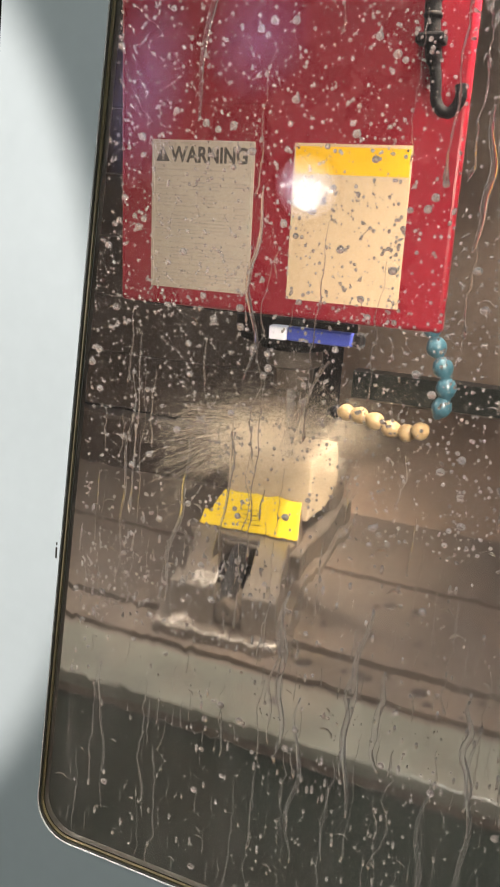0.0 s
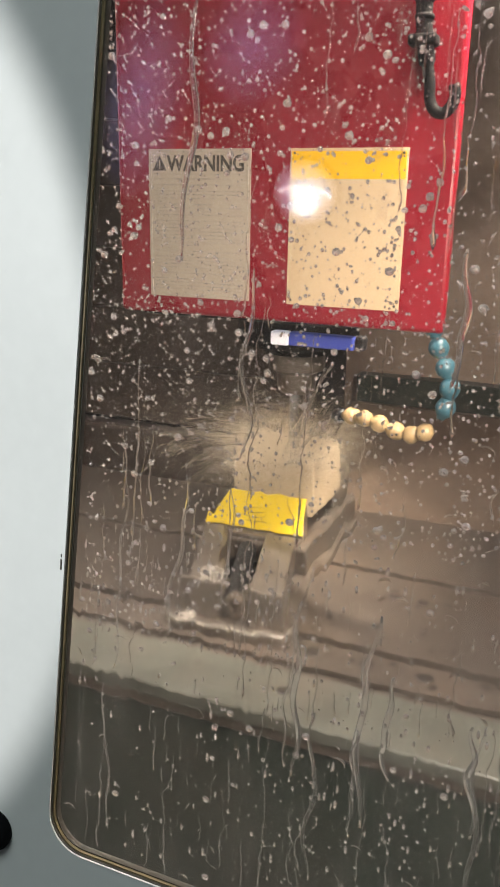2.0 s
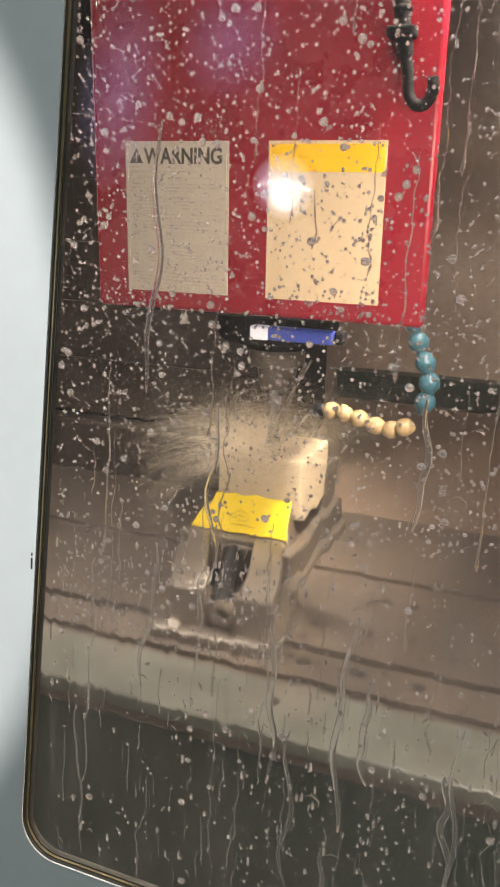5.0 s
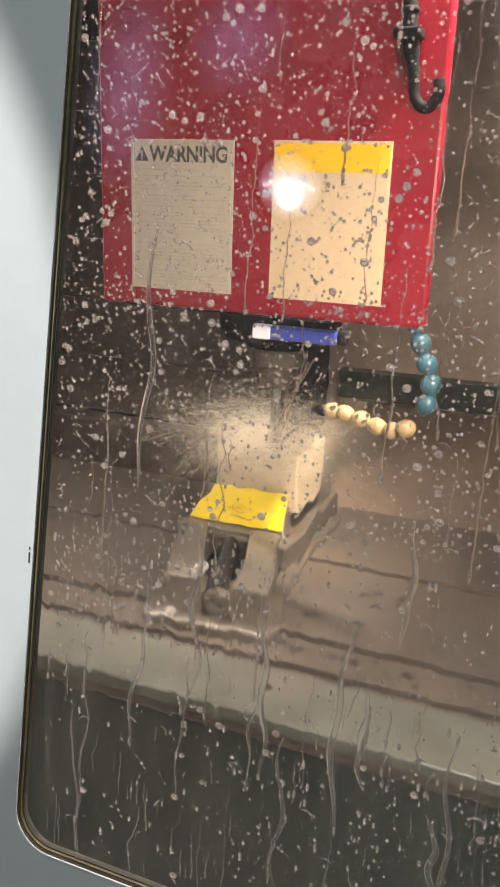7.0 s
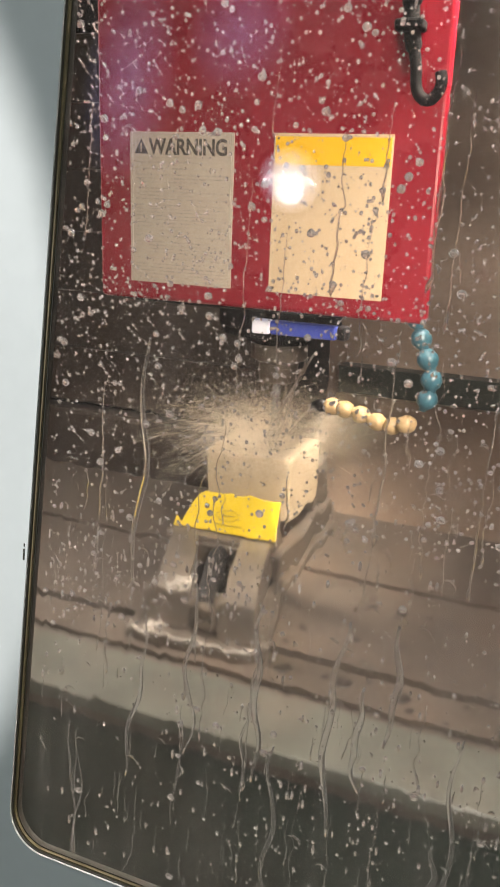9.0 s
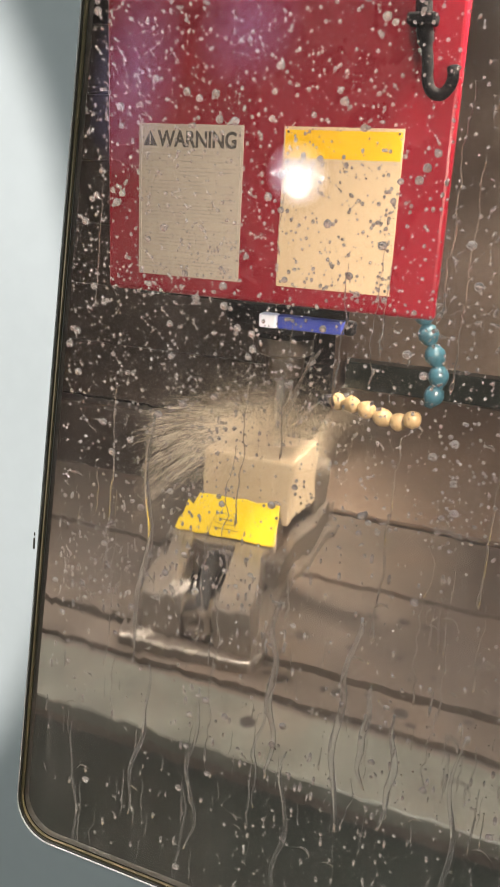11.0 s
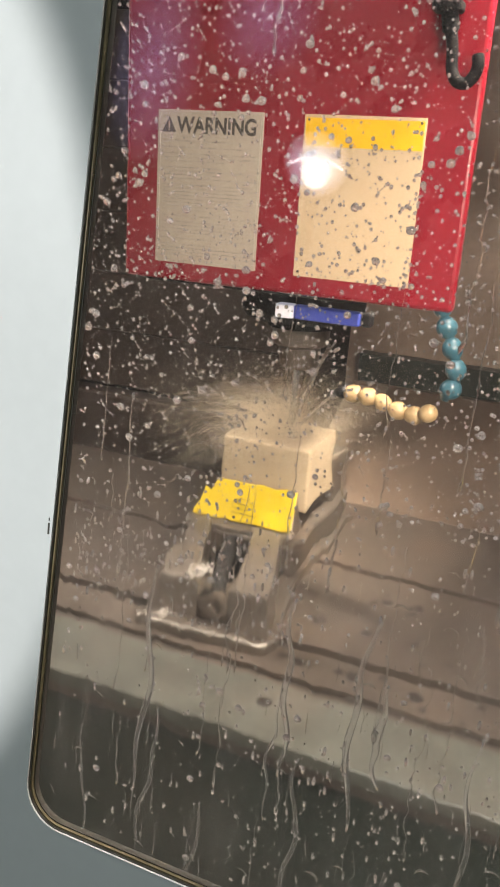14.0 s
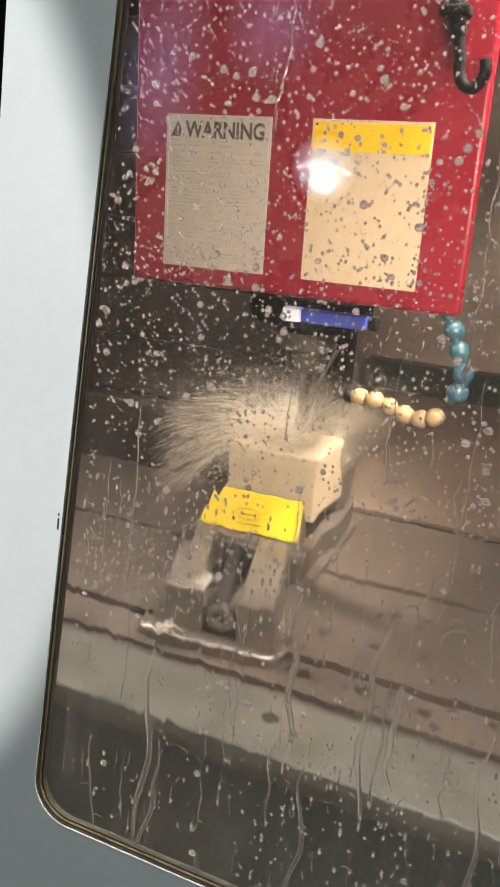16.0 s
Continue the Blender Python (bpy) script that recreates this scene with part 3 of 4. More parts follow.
part("clip", box(0.236, 0.258, -0.018, 0.0, ZO + 0.072, ZO + 0.080, 0.002), M["rubber"], cable)
for k in range(14):
    zz = ZO + 0.09 + 0.012 * k
    part("rib", lathe([(0.0064, 0), (0.0076, 0.0015), (0.0076, 0.003), (0.0064, 0.0045)], at=(0.2465 - 0.0030 * min(1.0, k / 6) - 0.0001 * k, -0.009, zz), seg=14), M["rubber"], cable, smooth=True)

# ---------------------------------------------------------------- column and covers behind the head
column = thing("machine_column", "dark machine column with folded way cover behind the spindle", "machine column")
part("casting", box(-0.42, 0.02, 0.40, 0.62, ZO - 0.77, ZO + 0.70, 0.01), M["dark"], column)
for k in range(6):
    z1 = ZO + 0.150 - 0.088 * k
    part("cover_plate", box(-0.44, 0.03, 0.366 + 0.0025 * k, 0.3998, z1 - 0.0876, z1, 0.0015, 1), M["plate"], column)
part("lower_cover", box(-0.44, 0.04, 0.36, 0.40, ZO - 0.77, ZO - 0.386, 0.006), M["plate"], column, "dark oily lower cover")

# added sheet that catches light and hides the dark gap behind the table
guard = tagged(part("rear_gap_sheet", profile_x([(0.335, ZO - 0.475), (0.335, ZO - 0.470), (0.585, ZO - 0.362), (0.5895, ZO - 0.362), (0.5895, ZO - 0.368), (0.345, ZO - 0.476)], 0.042, 0.995), M["guard"]), "brown-grey sloping sheet added to catch light in the gap behind the table", "splash guard", kind="structure")
# ---------------------------------------------------------------- table and vise, moving together
TZ = ZO - 0.45
table = thing("machine_table", "wet brown-grey cast-iron machine table with dark slots", "machine table", Matrix())


def table_body():
    # section in y and z: a shallow drain channel and two T-slots
    o = [(-0.182, TZ - 0.006), (-0.179, TZ)]
    for yc, half, deep in ((-0.103, 0.0050, 0.008), (-0.050, 0.0058, 0.018), (0.121, 0.0050, 0.016)):
        o += [(yc - half, TZ), (yc - half, TZ - deep), (yc + half, TZ - deep), (yc + half, TZ)]
    o += [(0.300, TZ), (0.306, TZ - 0.006), (0.306, TZ - 0.075), (-0.182, TZ - 0.022)]
    return profile_x(o, -0.34, 0.78)


part("slab", table_body(), M["iron"], table, "wet stained cast iron")
for yc, half, deep in ((-0.103, 0.0050, 0.008), (-0.050, 0.0058, 0.018), (0.121, 0.0050, 0.016)):
    part("slot_floor", box(-0.338, 0.778, yc - half + 0.0003, yc + half - 0.0003, TZ - deep, TZ - deep + 0.003), M["slot"], table, "dark slot floor")
part("front_ledge", box(-0.339, 0.779, -0.1840, -0.1130, TZ - 0.0120, TZ + 0.0012, 0.0012, 1), M["ledge"], table, "front ledge under milky grey-green coolant")
random.seed(11)
for k in range(26):
    part("pit", lathe([(random.uniform(0.002, 0.005), 0), (0.001, 0.0006)], at=(random.uniform(0.16, 0.42), random.uniform(-0.12, 0.09), TZ), seg=9), M["slot"], table)
for hx, hy, hr in ((0.205, -0.074, 0.0075), (0.257, -0.072, 0.0078), (0.197, 0.000, 0.0068), (0.2475, 0.000, 0.0062), (0.203, -0.143, 0.0070), (0.310, -0.074, 0.0070), (0.250, 0.068, 0.0062), (0.279, 0.070, 0.0072)):
    part("bolt_hole", lathe([(hr, 0), (hr - 0.0012, 0.0007), (0.0005, 0.0008)], at=(hx, hy, TZ + (0.0012 if hy < -0.113 else 0)), seg=16), M["slot"], table, "bolt hole drawn as a dark disc")
apron = tagged(part("table_apron", join(box(-0.34, 0.78, -0.180, -0.170, ZO - 0.77, TZ - 0.024), box(-0.34, 0.78, -0.170, 0.29, TZ - 0.13, TZ - 0.080, 0.004)), M["apron"]), "dark wet apron and saddle below the table", "machine apron")

vise = thing("milling_vise", "wet steel milling vise with a yellow jaw", "vise", Matrix())


def plan_prism(outline, z0, z1, bevel=0.0):
    """An outline in x and y, thickened from z0 to z1, with its edges broken."""
    bm = bmesh.new()
    a = [bm.verts.new((x, y, z0)) for x, y in outline]
    b = [bm.verts.new((x, y, z1)) for x, y in outline]
    bm.faces.new(a[::-1])
    bm.faces.new(b)
    n = len(a)
    for i in range(n):
        bm.faces.new((a[i], a[(i + 1) % n], b[(i + 1) % n], b[i]))
    bmesh.ops.recalc_face_normals(bm, faces=bm.faces)
    if bevel:
        rim = [e for e in bm.edges if all(v.co.z > (z0 + z1) / 2 for v in e.verts)]
        bmesh.ops.bevel(bm, geom=rim, offset=bevel, segments=2, profile=0.5, affect="EDGES")
    return bm


def rounded(corners, radii, step=6):
    """A plan outline with each corner rounded."""
    out = []
    n = len(corners)
    for k in range(n):
        p, a, b = Vector(corners[k]), Vector(corners[k - 1]), Vector(corners[(k + 1) % n])
        r = radii[k]
        p0, p1 = p + (a - p).normalized() * r, p + (b - p).normalized() * r
        for i in range(step + 1):
            f = i / step
            out.append(tuple((1 - f) ** 2 * p0 + 2 * f * (1 - f) * p + f * f * p1))
    return out


FOOT = [(0.050, -0.091), (0.187, -0.083), (0.158, 0.060), (0.158, 0.250), (0.026, 0.250), (0.026, 0.060)]
base = part("base", plan_prism(rounded(FOOT, (0.022, 0.026, 0.01, 0.006, 0.006, 0.01)), TZ, TZ + 0.010, 0.003), M["steel"], vise, "dark wet steel base flange")
rim_line = rounded(FOOT, (0.022, 0.026, 0.01, 0.006, 0.006, 0.01))[2:14]
# pale strand along the worn edge; its brightness stands in for a glint
part("worn_glint_rim", tube([(x * 0.985 + 0.0015, y + 0.0015, TZ + 0.0095) for x, y in rim_line], 0.0026, 8), M["worn"], base, "rounded worn edge, lightened to hold the lamp's glint", smooth=True)
part("bed", plan_prism([(0.070, -0.066), (0.170, -0.064), (0.150, -0.030), (0.058, -0.030)], TZ + 0.0098, TZ + 0.034, 0.002), M["steel"], vise, "front bridge of the vise body")
part("rear_bed", box(0.034, 0.150, 0.055, 0.250, TZ + 0.0098, TZ + 0.040, 0.003), M["steel"], vise)
# the cavity's shade is put into the channel's near-black colour
part("screw_channel", box(0.062, 0.142, -0.030, 0.055, TZ + 0.0098, TZ + 0.016), M["dark"], vise, "channel of the vise screw, near-black for the shade in it")
for a0, a1, b0, b1 in ((0.067, 0.105, 0.026, 0.052), (0.138, 0.174, 0.102, 0.136)):
    part("rail", plan_prism([(a0, -0.072), (a1, -0.070), (b1, 0.064), (b0, 0.064)], TZ + 0.0098, TZ + 0.050, 0.003), M["rail"], vise, "wet ground steel rail")
screw = part("screw", lathe([(0.010, 0), (0.010, 0.125)], at=(0.118, -0.064, TZ + 0.030), seg=18, axis=(-0.3, 1, 0)), M["dark"], vise, "dark vise screw")
part("screw_hex", lathe([(0.013, 0), (0.013, 0.006), (0.010, 0.008), (0.006, 0.008), (0.005, 0.003)], at=(0.122, -0.064, TZ + 0.028), seg=24, axis=(0.05, -1, 0)), M["steel"], screw, "round screw collar")


def loft(low, high):
    """A four-sided body between two quads."""
    bm = bmesh.new()
    a, b = [bm.verts.new(v) for v in low], [bm.verts.new(v) for v in high]
    bm.faces.new(a[::-1])
    bm.faces.new(b)
    for i in range(4):
        bm.faces.new((a[i], a[(i + 1) % 4], b[(i + 1) % 4], b[i]))
    bmesh.ops.recalc_face_normals(bm, faces=bm.faces)
    bmesh.ops.bevel(bm, geom=bm.edges[:], offset=0.0008, segments=2, profile=0.5, affect="EDGES")
    return bm


jaw = part("moving_jaw", loft([(0.018, 0.0705, TZ + 0.040), (0.140, 0.0745, TZ + 0.040), (0.140, 0.0985, TZ + 0.040), (0.018, 0.0985, TZ + 0.040)],
                              [(0.047, 0.0945, TZ + 0.0822), (0.133, 0.0975, TZ + 0.0822), (0.133, 0.0990, TZ + 0.0822), (0.047, 0.0990, TZ + 0.0822)]), M["steel"], vise)
part("jaw_lip", box(0.015, 0.138, 0.060, 0.0745, TZ + 0.038, TZ + 0.0455, 0.002), M["rail"], jaw, "bare steel lip under the painted face")
part("jaw_face", loft([(0.022, 0.0705, TZ + 0.0475), (0.1385, 0.0745, TZ + 0.0475), (0.1385, 0.0770, TZ + 0.0475), (0.022, 0.0730, TZ + 0.0475)],
                      [(0.044, 0.0915, TZ + 0.0836), (0.1345, 0.0955, TZ + 0.0836), (0.1345, 0.0980, TZ + 0.0836), (0.044, 0.0940, TZ + 0.0836)]), M["jaw"], jaw, "yellow painted sloping jaw face")
part("jaw_mark", join(tube([(0.080 + 0.013 * math.cos(a), 0.0798 + 0.0030 * math.sin(a), TZ + 0.0645 + 0.0048 * math.sin(a)) for a in [0.5 * q for q in range(13)]], 0.0003, 6), box(0.074, 0.086, 0.0795, 0.0803, TZ + 0.064, TZ + 0.0646), box(0.070, 0.098, 0.0745, 0.0752, TZ + 0.0557, TZ + 0.0562)), M["slot"], jaw, "faint dark stamped marks")
part("fixed_jaw", box(0.030, 0.142, 0.1925, 0.245, TZ + 0.040, TZ + 0.095, 0.003), M["steel"], vise)
block = tagged(part("workpiece", box(0.043, 0.144, 0.100, 0.192, TZ + 0.060, TZ + 0.131, 0.003), M["work"]), "tan block of stock clamped in the vise", "workpiece")



def swarf(seed, count, spread):
    """Curled bright chips in a loose heap."""
    rnd = random.Random(seed)
    bms = []
    for k in range(count):
        c = Vector((rnd.gauss(0, spread), rnd.gauss(0, spread), rnd.uniform(0.0006, 0.004)))
        r, a0, pitch = rnd.uniform(0.0012, 0.0030), rnd.uniform(0, 6), rnd.uniform(0.0004, 0.0012)
        turn = pose(0, 0, 0, rnd.uniform(-50, 50), rnd.uniform(-50, 50), 0).to_3x3()
        bms.append(tube([c + turn @ Vector((r * math.cos(a0 + 0.6 * i), r * math.sin(a0 + 0.6 * i), pitch * i - 0.003)) for i in range(9)], 0.0007, 5, 0.6))
    return join(*bms)


chips = tagged(part("metal_chips", swarf(6, 26, 0.0055), M["chip"], smooth=True), "small heap of bright curled metal chips on the vise rail", "metal chips", kind="stuff")
CHIPS = (0.097, -0.064, TZ + 0.0525)
low_chips = tagged(part("metal_chips", swarf(9, 14, 0.0050), M["chip"], smooth=True), "few bright curled metal chips on the vise base", "metal chips", kind="stuff")
LOW_CHIPS = (0.078, -0.084, TZ + 0.0125)


# ---------------------------------------------------------------- water on the pane
INNER = 0.00405      # the pane's wet face, in the door's own y


def sag(f, up):
    """The height of a hanging bead at f of its radius: thin at its upper edge, full at its lower one."""
    return math.sqrt(max(0.0, 1 - f * f)) * (0.58 - 0.50 * up * f)


def bead_mesh(name, r, tall, slump, seg=10):
    """A bead of water on a wall, its weight hanging low."""
    bm = bmesh.new()
    rings = []
    for f in (1.0, 0.95, 0.84, 0.66, 0.42, 0.18):
        rings.append([bm.verts.new((1.12 * f * r * math.cos(b), sag(f, math.sin(b)) * tall, f * r * math.sin(b) * (1 + (slump if math.sin(b) > 0 else 0)))) for b in [2 * math.pi * j / seg for j in range(seg)]])
    top = bm.verts.new((0, sag(0, 0) * tall, 0))
    for a, b in zip(rings, rings[1:]):
        for j in range(seg):
            bm.faces.new((a[j], a[(j + 1) % seg], b[(j + 1) % seg], b[j]))
    for j in range(seg):
        bm.faces.new((rings[-1][j], rings[-1][(j + 1) % seg], top))
    bm.faces.new(rings[0][::-1])
    bmesh.ops.recalc_face_normals(bm, faces=bm.faces)
    return mesh_of(name, bm, M["bead"], True)


random.seed(21)
SHAPES = [bead_mesh("water_bead", 0.00055 + 0.00010 * k, 0.00082 + 0.00014 * k, 0.05 + 0.12 * (k % 3), 16) for k in range(7)]


def spot_on_pane(upper):
    """A place on the pane; beads crowd the upper part."""
    while True:
        u, v = random.uniform(0.008, 0.175), random.uniform(0.004, 0.300)
        want = (0.55 + 0.45 * noise.noise((u * 45, v * 45, upper))) * (1.0 if v > 0.13 else 0.75 if v > 0.085 and u < 0.09 else 0.14 if u < 0.08 else 0.40 if v < 0.06 else 0.20)
        if random.random() < want:
            return u, v


for k in range(300):
    u, v = spot_on_pane(3.0)
    ob = new("water_bead", SHAPES[min(6, int(random.random() ** 1.3 * 7))])
    ob.matrix_world = DOOR @ pose(u, INNER, v, 0, random.uniform(-12, 12), 0)
    tagged(ob, "clear bead of coolant water clinging to the window pane", "water bead", "water beads on the pane")


def fine_beads():
    verts, faces = [], []
    for k in range(8500):
        u, v = spot_on_pane(9.0)
        r = 0.00016 + 0.00042 * random.random() ** 1.7
        drip = 1.15 if v > 0.125 or k % 3 == 0 else random.uniform(1.2, 3.2)
        base = len(verts)
        for f in (1.0, 0.86, 0.5, 0.0):
            if f == 0:
                verts.append((u, INNER + sag(0, 0) * 1.45 * r, v))
            else:
                for j in range(8):
                    a = 2 * math.pi * j / 8
                    verts.append((u + f * r * math.cos(a), INNER + sag(f, math.sin(a)) * 1.45 * r, v + f * r * drip * math.sin(a)))
        for j in range(8):
            i = (j + 1) % 8
            faces += [(base + j, base + i, base + 8 + i, base + 8 + j), (base + 8 + j, base + 8 + i, base + 16 + i, base + 16 + j), (base + 16 + j, base + 16 + i, base + 24)]
        faces.append(tuple(base + j for j in reversed(range(8))))
    me = bpy.data.meshes.new("fine_beads")
    me.from_pydata(verts, [], faces)
    me.materials.append(M["bead"])
    for p in me.polygons:
        p.use_smooth = True
    bm = bmesh.new()
    bm.from_mesh(me)
    bmesh.ops.recalc_face_normals(bm, faces=bm.faces)
    bm.to_mesh(me)
    bm.free()
    ob = new("fine_beads", me)
    ob.matrix_world = DOOR
    return tagged(ob, "countless fine beads of coolant on the window pane", "water beads", kind="stuff")


fine_beads()


def runnel(length, r, wiggle, seed):
    """A crooked run of water, thickest at its lower end."""
    n = max(8, int(length / 0.0016))
    pts, rad, x = [], [], 0.0
    for i in range(n + 1):
        f = i / n
        x = wiggle * (noise.noise((seed * 7.3, f * length * 95, 0)) + 0.45 * noise.noise((seed * 3.1, f * length * 260, 4)))
        pts.append((x, 0, -f * length))
        rad.append(r * (0.35 + 0.5 * f + (0.7 if f > 0.93 else 0)) * (0.8 + 0.4 * noise.noise((seed, f * 9, 2))))
    rad[0] = rad[-1] = 0.15 * r
    return tube(pts, rad, 7, 0.75)


def curl(rad0, r, start, sweep, seed):
    """A bowed ridge where a splash spreads on the glass."""
    n = 14
    pts = [(rad0 * math.cos(start + sweep * i / n) * (1 + 0.15 * noise.noise((seed, i * 0.4, 1))), 0, rad0 * math.sin(start + sweep * i / n)) for i in range(n + 1)]
    return tube(pts, [r * (0.2 + math.sin(math.pi * i / n)) for i in range(n + 1)], 6, 0.7)


random.seed(33)
RUNS = []       # things that slide down the pane: object, place, speed, sway
for k in range(95):
    length = random.choice((0.010, 0.016, 0.025, 0.04, 0.06))
    ob = part("water_runnel", runnel(length, random.uniform(0.00026, 0.00060), random.uniform(0.0008, 0.0030), k + 1), M["water"], smooth=True)
    tagged(ob, "thin crooked run of coolant sliding down the pane", "water runnel", "runs of water on the pane")
    u = random.uniform(0.012, 0.170) if k % 3 else random.uniform(0.06, 0.170)
    RUNS.append((ob, u, random.uniform(0.03, 0.46) if k % 2 else random.uniform(0.03, 0.22), random.uniform(0.002, 0.022), 0.0))
for k in range(190):
    if k % 3:
        shape = runnel(random.uniform(0.003, 0.011), random.uniform(0.00022, 0.00050), random.uniform(0.0004, 0.0016), k + 400)
    else:
        shape = curl(random.uniform(0.0006, 0.0030), random.uniform(0.00016, 0.00042), random.uniform(-0.2, 0.9), random.uniform(1.0, 2.4), k + 90)
    ob = part("splash_ridge", shape, M["water"], smooth=True)
    tagged(ob, "bowed ridge of splashed coolant on the pane", "splash", "splash ridges on the pane")
    RUNS.append((ob, random.uniform(0.006, 0.168), random.uniform(0.005, 0.13) if k % 12 else random.uniform(0.12, 0.20), random.uniform(0.0006, 0.008), random.uniform(0.0005, 0.0016)))


random.seed(77)
for k in range(20):
    length = random.uniform(0.03, 0.08)
    ob = part("water_flow", tube([(0.005 * noise.noise((k * 5.1, i * 0.13, 3)), 0, -length * i / 24) for i in range(25)], [(0.00045 + 0.00030 * (k % 3) * (1 + 0.3 * noise.noise((k, i * 0.3, 8)))) * (0.25 + 0.75 * math.sin(math.pi * (0.04 + 0.92 * i / 24))) for i in range(25)], 8, 0.16), M["clearwater"], smooth=True)
    tagged(ob, "broad soft flow of coolant running down the pane", "water flow", "broad flows on the pane")
    if k < 11:
        RUNS.append((ob, random.uniform(0.05, 0.170) if k % 4 else random.uniform(0.01, 0.05), random.uniform(0.05, 0.13) if k % 2 else random.uniform(0.1, 0.40), random.uniform(0.002, 0.018), 0.0008))
    else:
        RUNS.append((ob, random.uniform(0.075, 0.168) if k % 5 else random.uniform(0.02, 0.07), random.uniform(0.045, 0.115), random.uniform(0.0004, 0.0022), 0.0012))


def burst_mesh(seed):
    """A sheet of splashed water breaking up as it runs: ridges, drips and beads together."""
    rnd = random.Random(seed)
    bms = []
    for k in range(26):
        x, z = rnd.gauss(0, 0.014), rnd.gauss(0, 0.030)
        b = curl(rnd.uniform(0.001, 0.005), rnd.uniform(0.0002, 0.00055), rnd.uniform(-0.6, 1.5), rnd.uniform(1.0, 3.2), seed * 31 + k) if k % 2 else runnel(rnd.uniform(0.006, 0.022), rnd.uniform(0.0003, 0.0006), rnd.uniform(0.0008, 0.003), seed * 31 + k)
        bmesh.ops.translate(b, verts=b.verts, vec=(x, 0, z))
        bms.append(b)
    return join(*bms)


random.seed(52)
BURSTS = []
for k in range(10):
    ob = tagged(part("splash_burst", burst_mesh(k + 3), M["water"], smooth=True), "burst of splashed coolant running down the pane", "splash", "splash bursts on the pane")
    BURSTS.append((ob, random.uniform(0.105, 0.150), 0.70 + 1.65 * k - 0.75))

# ---------------------------------------------------------------- coolant jets and spray at the cutter
jets = thing("coolant_jet", "thin bright jets of coolant between nozzle and cutter", "coolant jet")
for a, b in (((0.170, 0.059, ZO - 0.245), (0.112, 0.112, ZO - 0.310)), ((0.158, 0.082, ZO - 0.200), (0.102, 0.105, ZO - 0.305)), ((0.150, 0.088, ZO - 0.205), (0.112, 0.106, ZO - 0.308))):
    a, b = Vector(a), Vector(b)
    part("jet", tube([a.lerp(b, i / 8) + Vector((0, 0, 0.004 * math.sin(math.pi * i / 8))) for i in range(9)], [0.0012 + 0.0006 * i / 8 for i in range(9)], 8), M["water"], jets, smooth=True)

def spray_mesh(count, spread, seed, thick, reach):
    """Fine streaks thrown outwards from the cutter, falling as they go; spread 0 is all round, else a fan about +x."""
    verts, faces = [], []
    rnd = random.Random(seed)
    for k in range(count):
        a = rnd.gauss(0.0, spread) if spread else rnd.uniform(0, 2 * math.pi)
        up = rnd.uniform(-0.35, 0.50)
        r0, ln = 0.008 + reach * rnd.random() ** 1.2, rnd.uniform(0.003, 0.012) + 0.2 * reach * rnd.random()
        w = thick * rnd.uniform(0.4, 1.3)
        side = Vector((-math.sin(a), math.cos(a), 0))
        base = len(verts)
        for i in range(4):
            r = r0 + ln * i / 3
            c = Vector((r * math.cos(a), r * math.sin(a), up * r - 2.8 * r * r))
            ww = w * (0.3, 1.0, 1.0, 0.3)[i]
            for q in (side, Vector((0, 0, 1)), -side, Vector((0, 0, -1))):
                verts.append(c + ww * q)
        for i in range(3):
            for j in range(4):
                o = base + 4 * i
                faces.append((o + j, o + (j + 1) % 4, o + 4 + (j + 1) % 4, o + 4 + j))
    me = bpy.data.meshes.new("coolant_spray")
    me.from_pydata(verts, [], faces)
    me.materials.append(M["foam"])
    for p in me.polygons:
        p.use_smooth = True
    return me


spray = tagged(new("coolant_spray", spray_mesh(3200, 0.55, 8, 0.00009, 0.120)), "fan of bright coolant spray thrown off the cutter", "coolant spray", kind="stuff")
whirl = tagged(new("coolant_whirl", spray_mesh(700, 0.0, 9, 0.00030, 0.055)), "whirl of fine coolant mist round the cutter", "coolant spray", kind="stuff")


def drops_mesh():
    bms = []
    rnd = random.Random(18)
    for k in range(260):
        a, r = rnd.uniform(0, 2 * math.pi), abs(rnd.gauss(0.05, 0.04))
        bm = bmesh.new()
        bmesh.ops.create_icosphere(bm, subdivisions=1, radius=rnd.uniform(0.0003, 0.0010), matrix=Matrix.Translation((r * math.cos(a), r * math.sin(a), rnd.uniform(-0.03, 0.05))))
        bms.append(bm)
    return join(*bms)


def mist_mesh():
    """A cloud of very fine droplets round the cutter, densest close to it."""
    verts, faces = [], []
    rnd = random.Random(4)
    for k in range(18000):
        wide = k % 3 == 0
        a, r = rnd.uniform(0, 2 * math.pi), abs(rnd.gauss(0.0, 0.085 if wide else 0.052)) + 0.004
        c = Vector((r * math.cos(a), r * math.sin(a), 0.008 + rnd.gauss(0, 0.026 if wide else 0.015) + 0.22 * r * rnd.random()))
        q = rnd.uniform(0.00020, 0.00044)
        o = len(verts)
        verts += [c + q * Vector(d) for d in ((1, 1, 1), (-1, -1, 1), (-1, 1, -1), (1, -1, -1))]
        faces += [(o, o + 1, o + 2), (o, o + 3, o + 1), (o, o + 2, o + 3), (o + 1, o + 3, o + 2)]
    me = bpy.data.meshes.new("coolant_mist")
    me.from_pydata(verts, [], faces)
    me.materials.append(M["foam"])
    return me


mist = tagged(new("coolant_mist", mist_mesh()), "fine warm-lit mist of coolant whirling round the cutter", "coolant mist", kind="stuff")
flying = tagged(new("flying_droplets", mesh_of("flying_droplets", drops_mesh(), M["water"], True)), "flying droplets of coolant round the cutter", "coolant spray", kind="stuff")

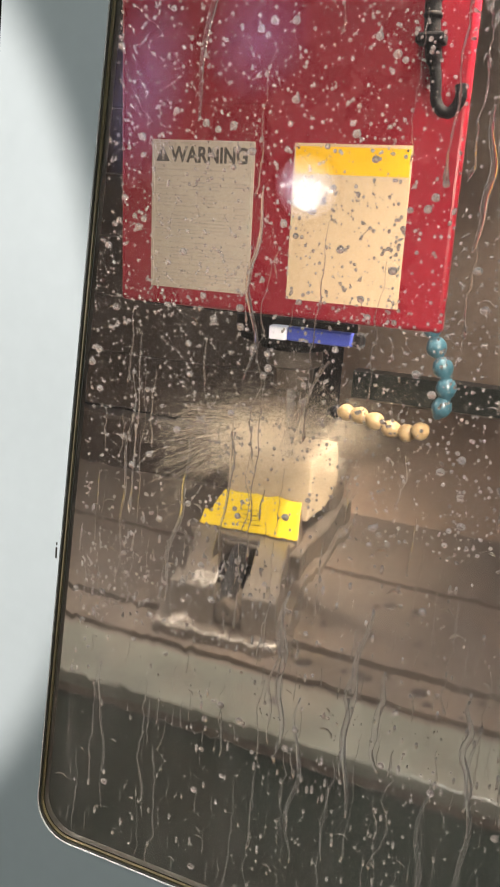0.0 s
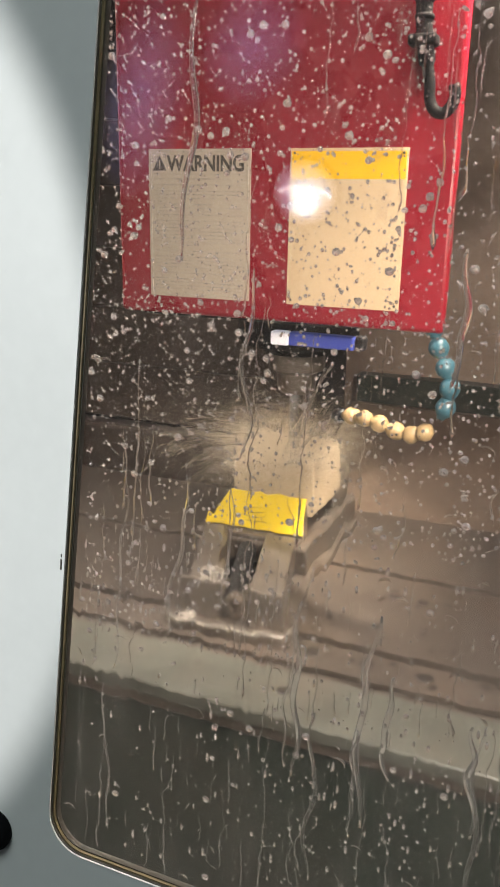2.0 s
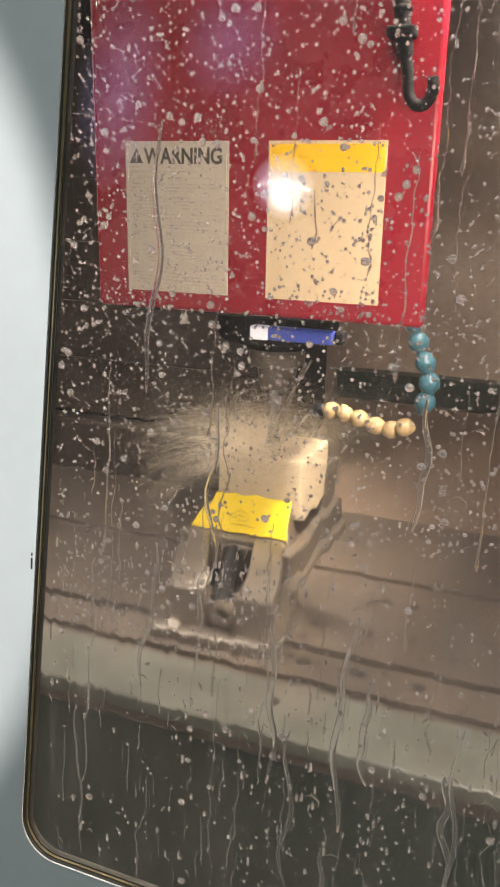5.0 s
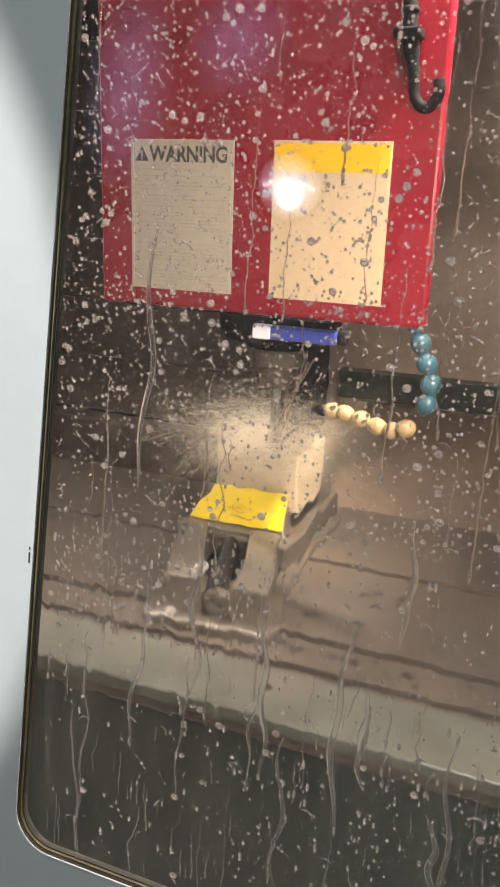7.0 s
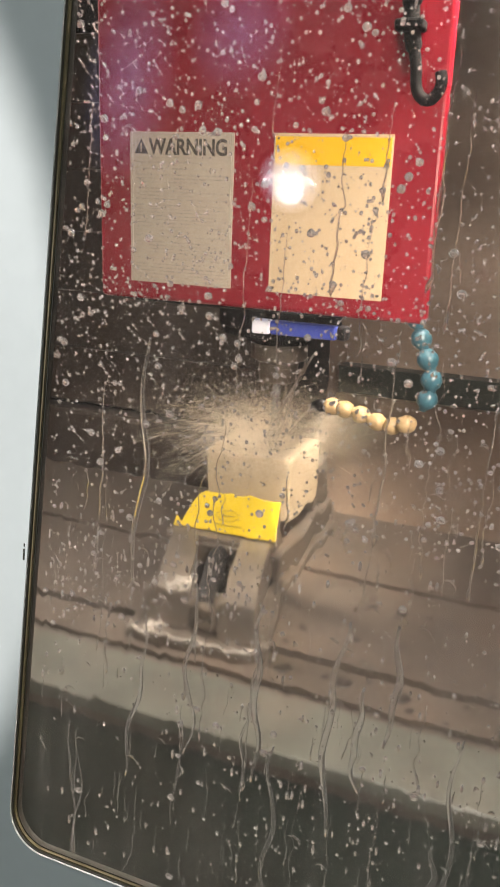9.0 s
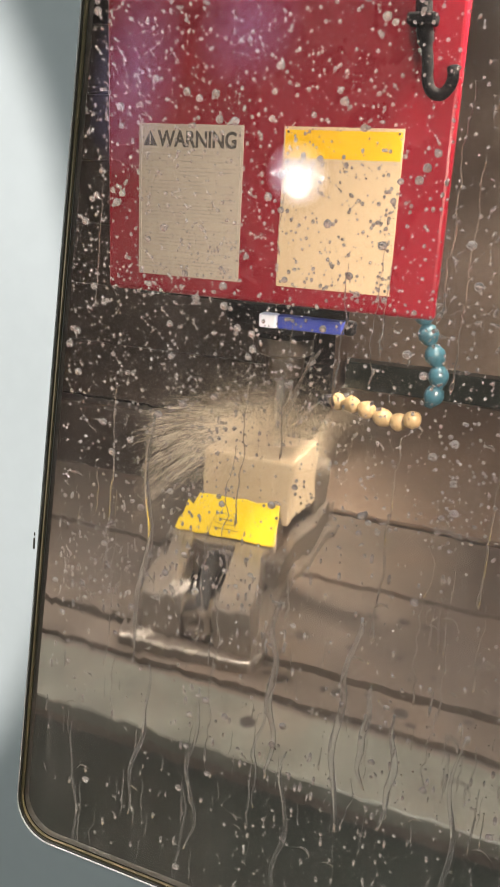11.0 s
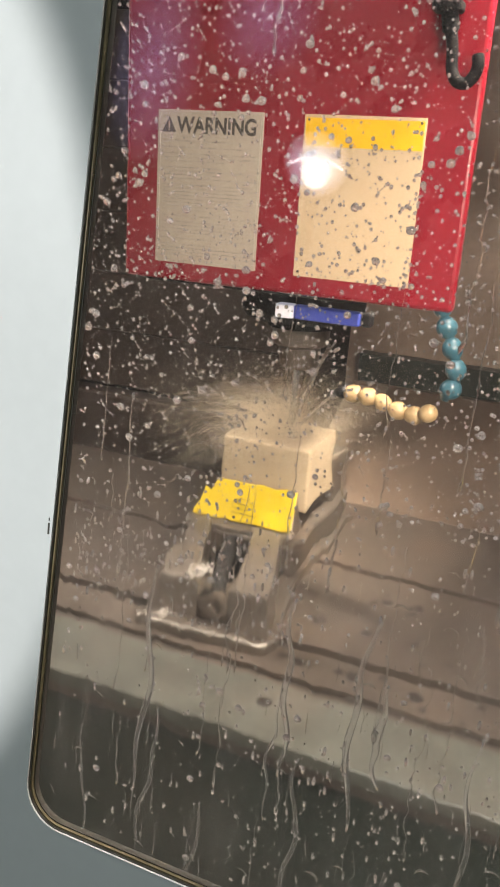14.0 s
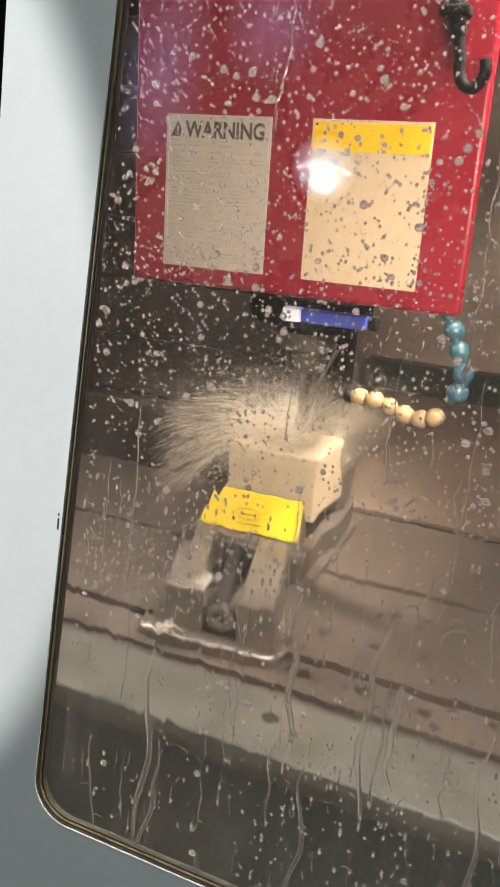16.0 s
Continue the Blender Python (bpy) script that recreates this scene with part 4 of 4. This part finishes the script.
# ---------------------------------------------------------------- motion
LOOP = [(0.00, 0.001, 0.004), (0.08, -0.004, -0.022), (0.16, -0.003, -0.034), (0.28, 0.002, -0.031), (0.40, 0.012, -0.019), (0.52, 0.012, 0.002), (0.60, 0.009, 0.014),
        (0.68, 0.000, 0.033), (0.80, -0.004, 0.034), (0.90, -0.004, 0.025)]
PERIOD, START = 1.65, 0.70


def table_offset(t):
    ph = ((t - START) / PERIOD) % 1.0
    pts = LOOP + [(1.0, *LOOP[0][1:])]
    for a, b in zip(pts, pts[1:]):
        if a[0] <= ph <= b[0]:
            f = (ph - a[0]) / (b[0] - a[0])
            x, y = a[1] + f * (b[1] - a[1]), a[2] + f * (b[2] - a[2])
    return x - 0.013 + 0.015 * t / 16.0, y


def fan_turn(t):
    """The fan flies towards the column side while the cut goes out, and behind the block on the way back."""
    ph = ((t - START) / PERIOD) % 1.0
    turns = ((0.0, 120), (0.08, 132), (0.15, 174), (0.30, 186), (0.48, 196), (0.58, 150), (0.68, 120), (1.0, 120))
    for a, b in zip(turns, turns[1:]):
        if a[0] <= ph <= b[0]:
            return a[1] + (b[1] - a[1]) * (ph - a[0]) / (b[0] - a[0]) + 6 * math.sin(23 * t)


def motions():
    times = [0.1 * k for k in range(161)]
    for ob in (table, vise, block, apron):
        walk(ob, [(t, pose(*table_offset(t), 0)) for t in times])
    for ob, at in ((chips, CHIPS), (low_chips, LOW_CHIPS)):
        walk(ob, [(t, Matrix.Translation(at) @ pose(*table_offset(t), 0)) for t in times])
    walk(tool, [(0.1 * k, pose(SX, SY, ZO, 0, 0, -72 * k)) for k in range(161)])
    # the fan swings with the table's loop; the whirl turns with the cutter
    walk(spray, [(t, pose(SX - 0.012, SY - 0.005, ZO - 0.304, 0, 0, fan_turn(t))) for t in times])
    # the mist turns with the cutter: most of a quarter turn in each thirtieth of a second
    for ob, z, turn in ((whirl, -0.306, -83), (mist, -0.303, -86)):
        walk(ob, [(k / 30, pose(SX - 0.010, SY - 0.008, ZO + z, 0, 0, turn * k)) for k in range(481)])
    walk(flying, [(t, pose(SX - 0.012, SY - 0.005, ZO - 0.285 - 0.004 * math.sin(9 * t), 0, 0, 150 * t)) for t in times])
    for ob, u, t0 in BURSTS:
        falls = [(0.0, 0.42), (0.45, 0.24), (0.9, 0.12), (1.6, 0.03), (2.6, -0.12)]
        rows = [(t0 + dt, v) for dt, v in falls if 0 < t0 + dt < 16]
        if t0 > 0:
            rows = [(0.0, 0.43)] + rows
        else:
            rows = [(0.0, 0.12)] + rows
        rows.append((16.0, rows[-1][1] - 0.01 * (16.0 - rows[-1][0])))
        walk(ob, [(t, DOOR @ pose(u, INNER, v)) for t, v in rows])
    for ob, u, v, speed, sway in RUNS:
        rows = []
        for k in range(33):
            t = 0.5 * k
            rows.append((t, DOOR @ pose(u + sway * math.sin(2.1 * t + 50 * u), INNER, v - speed * t - 0.3 * speed * math.sin(1.7 * t + 90 * v), 0, 0, 0)))
        walk(ob, rows)


motions()
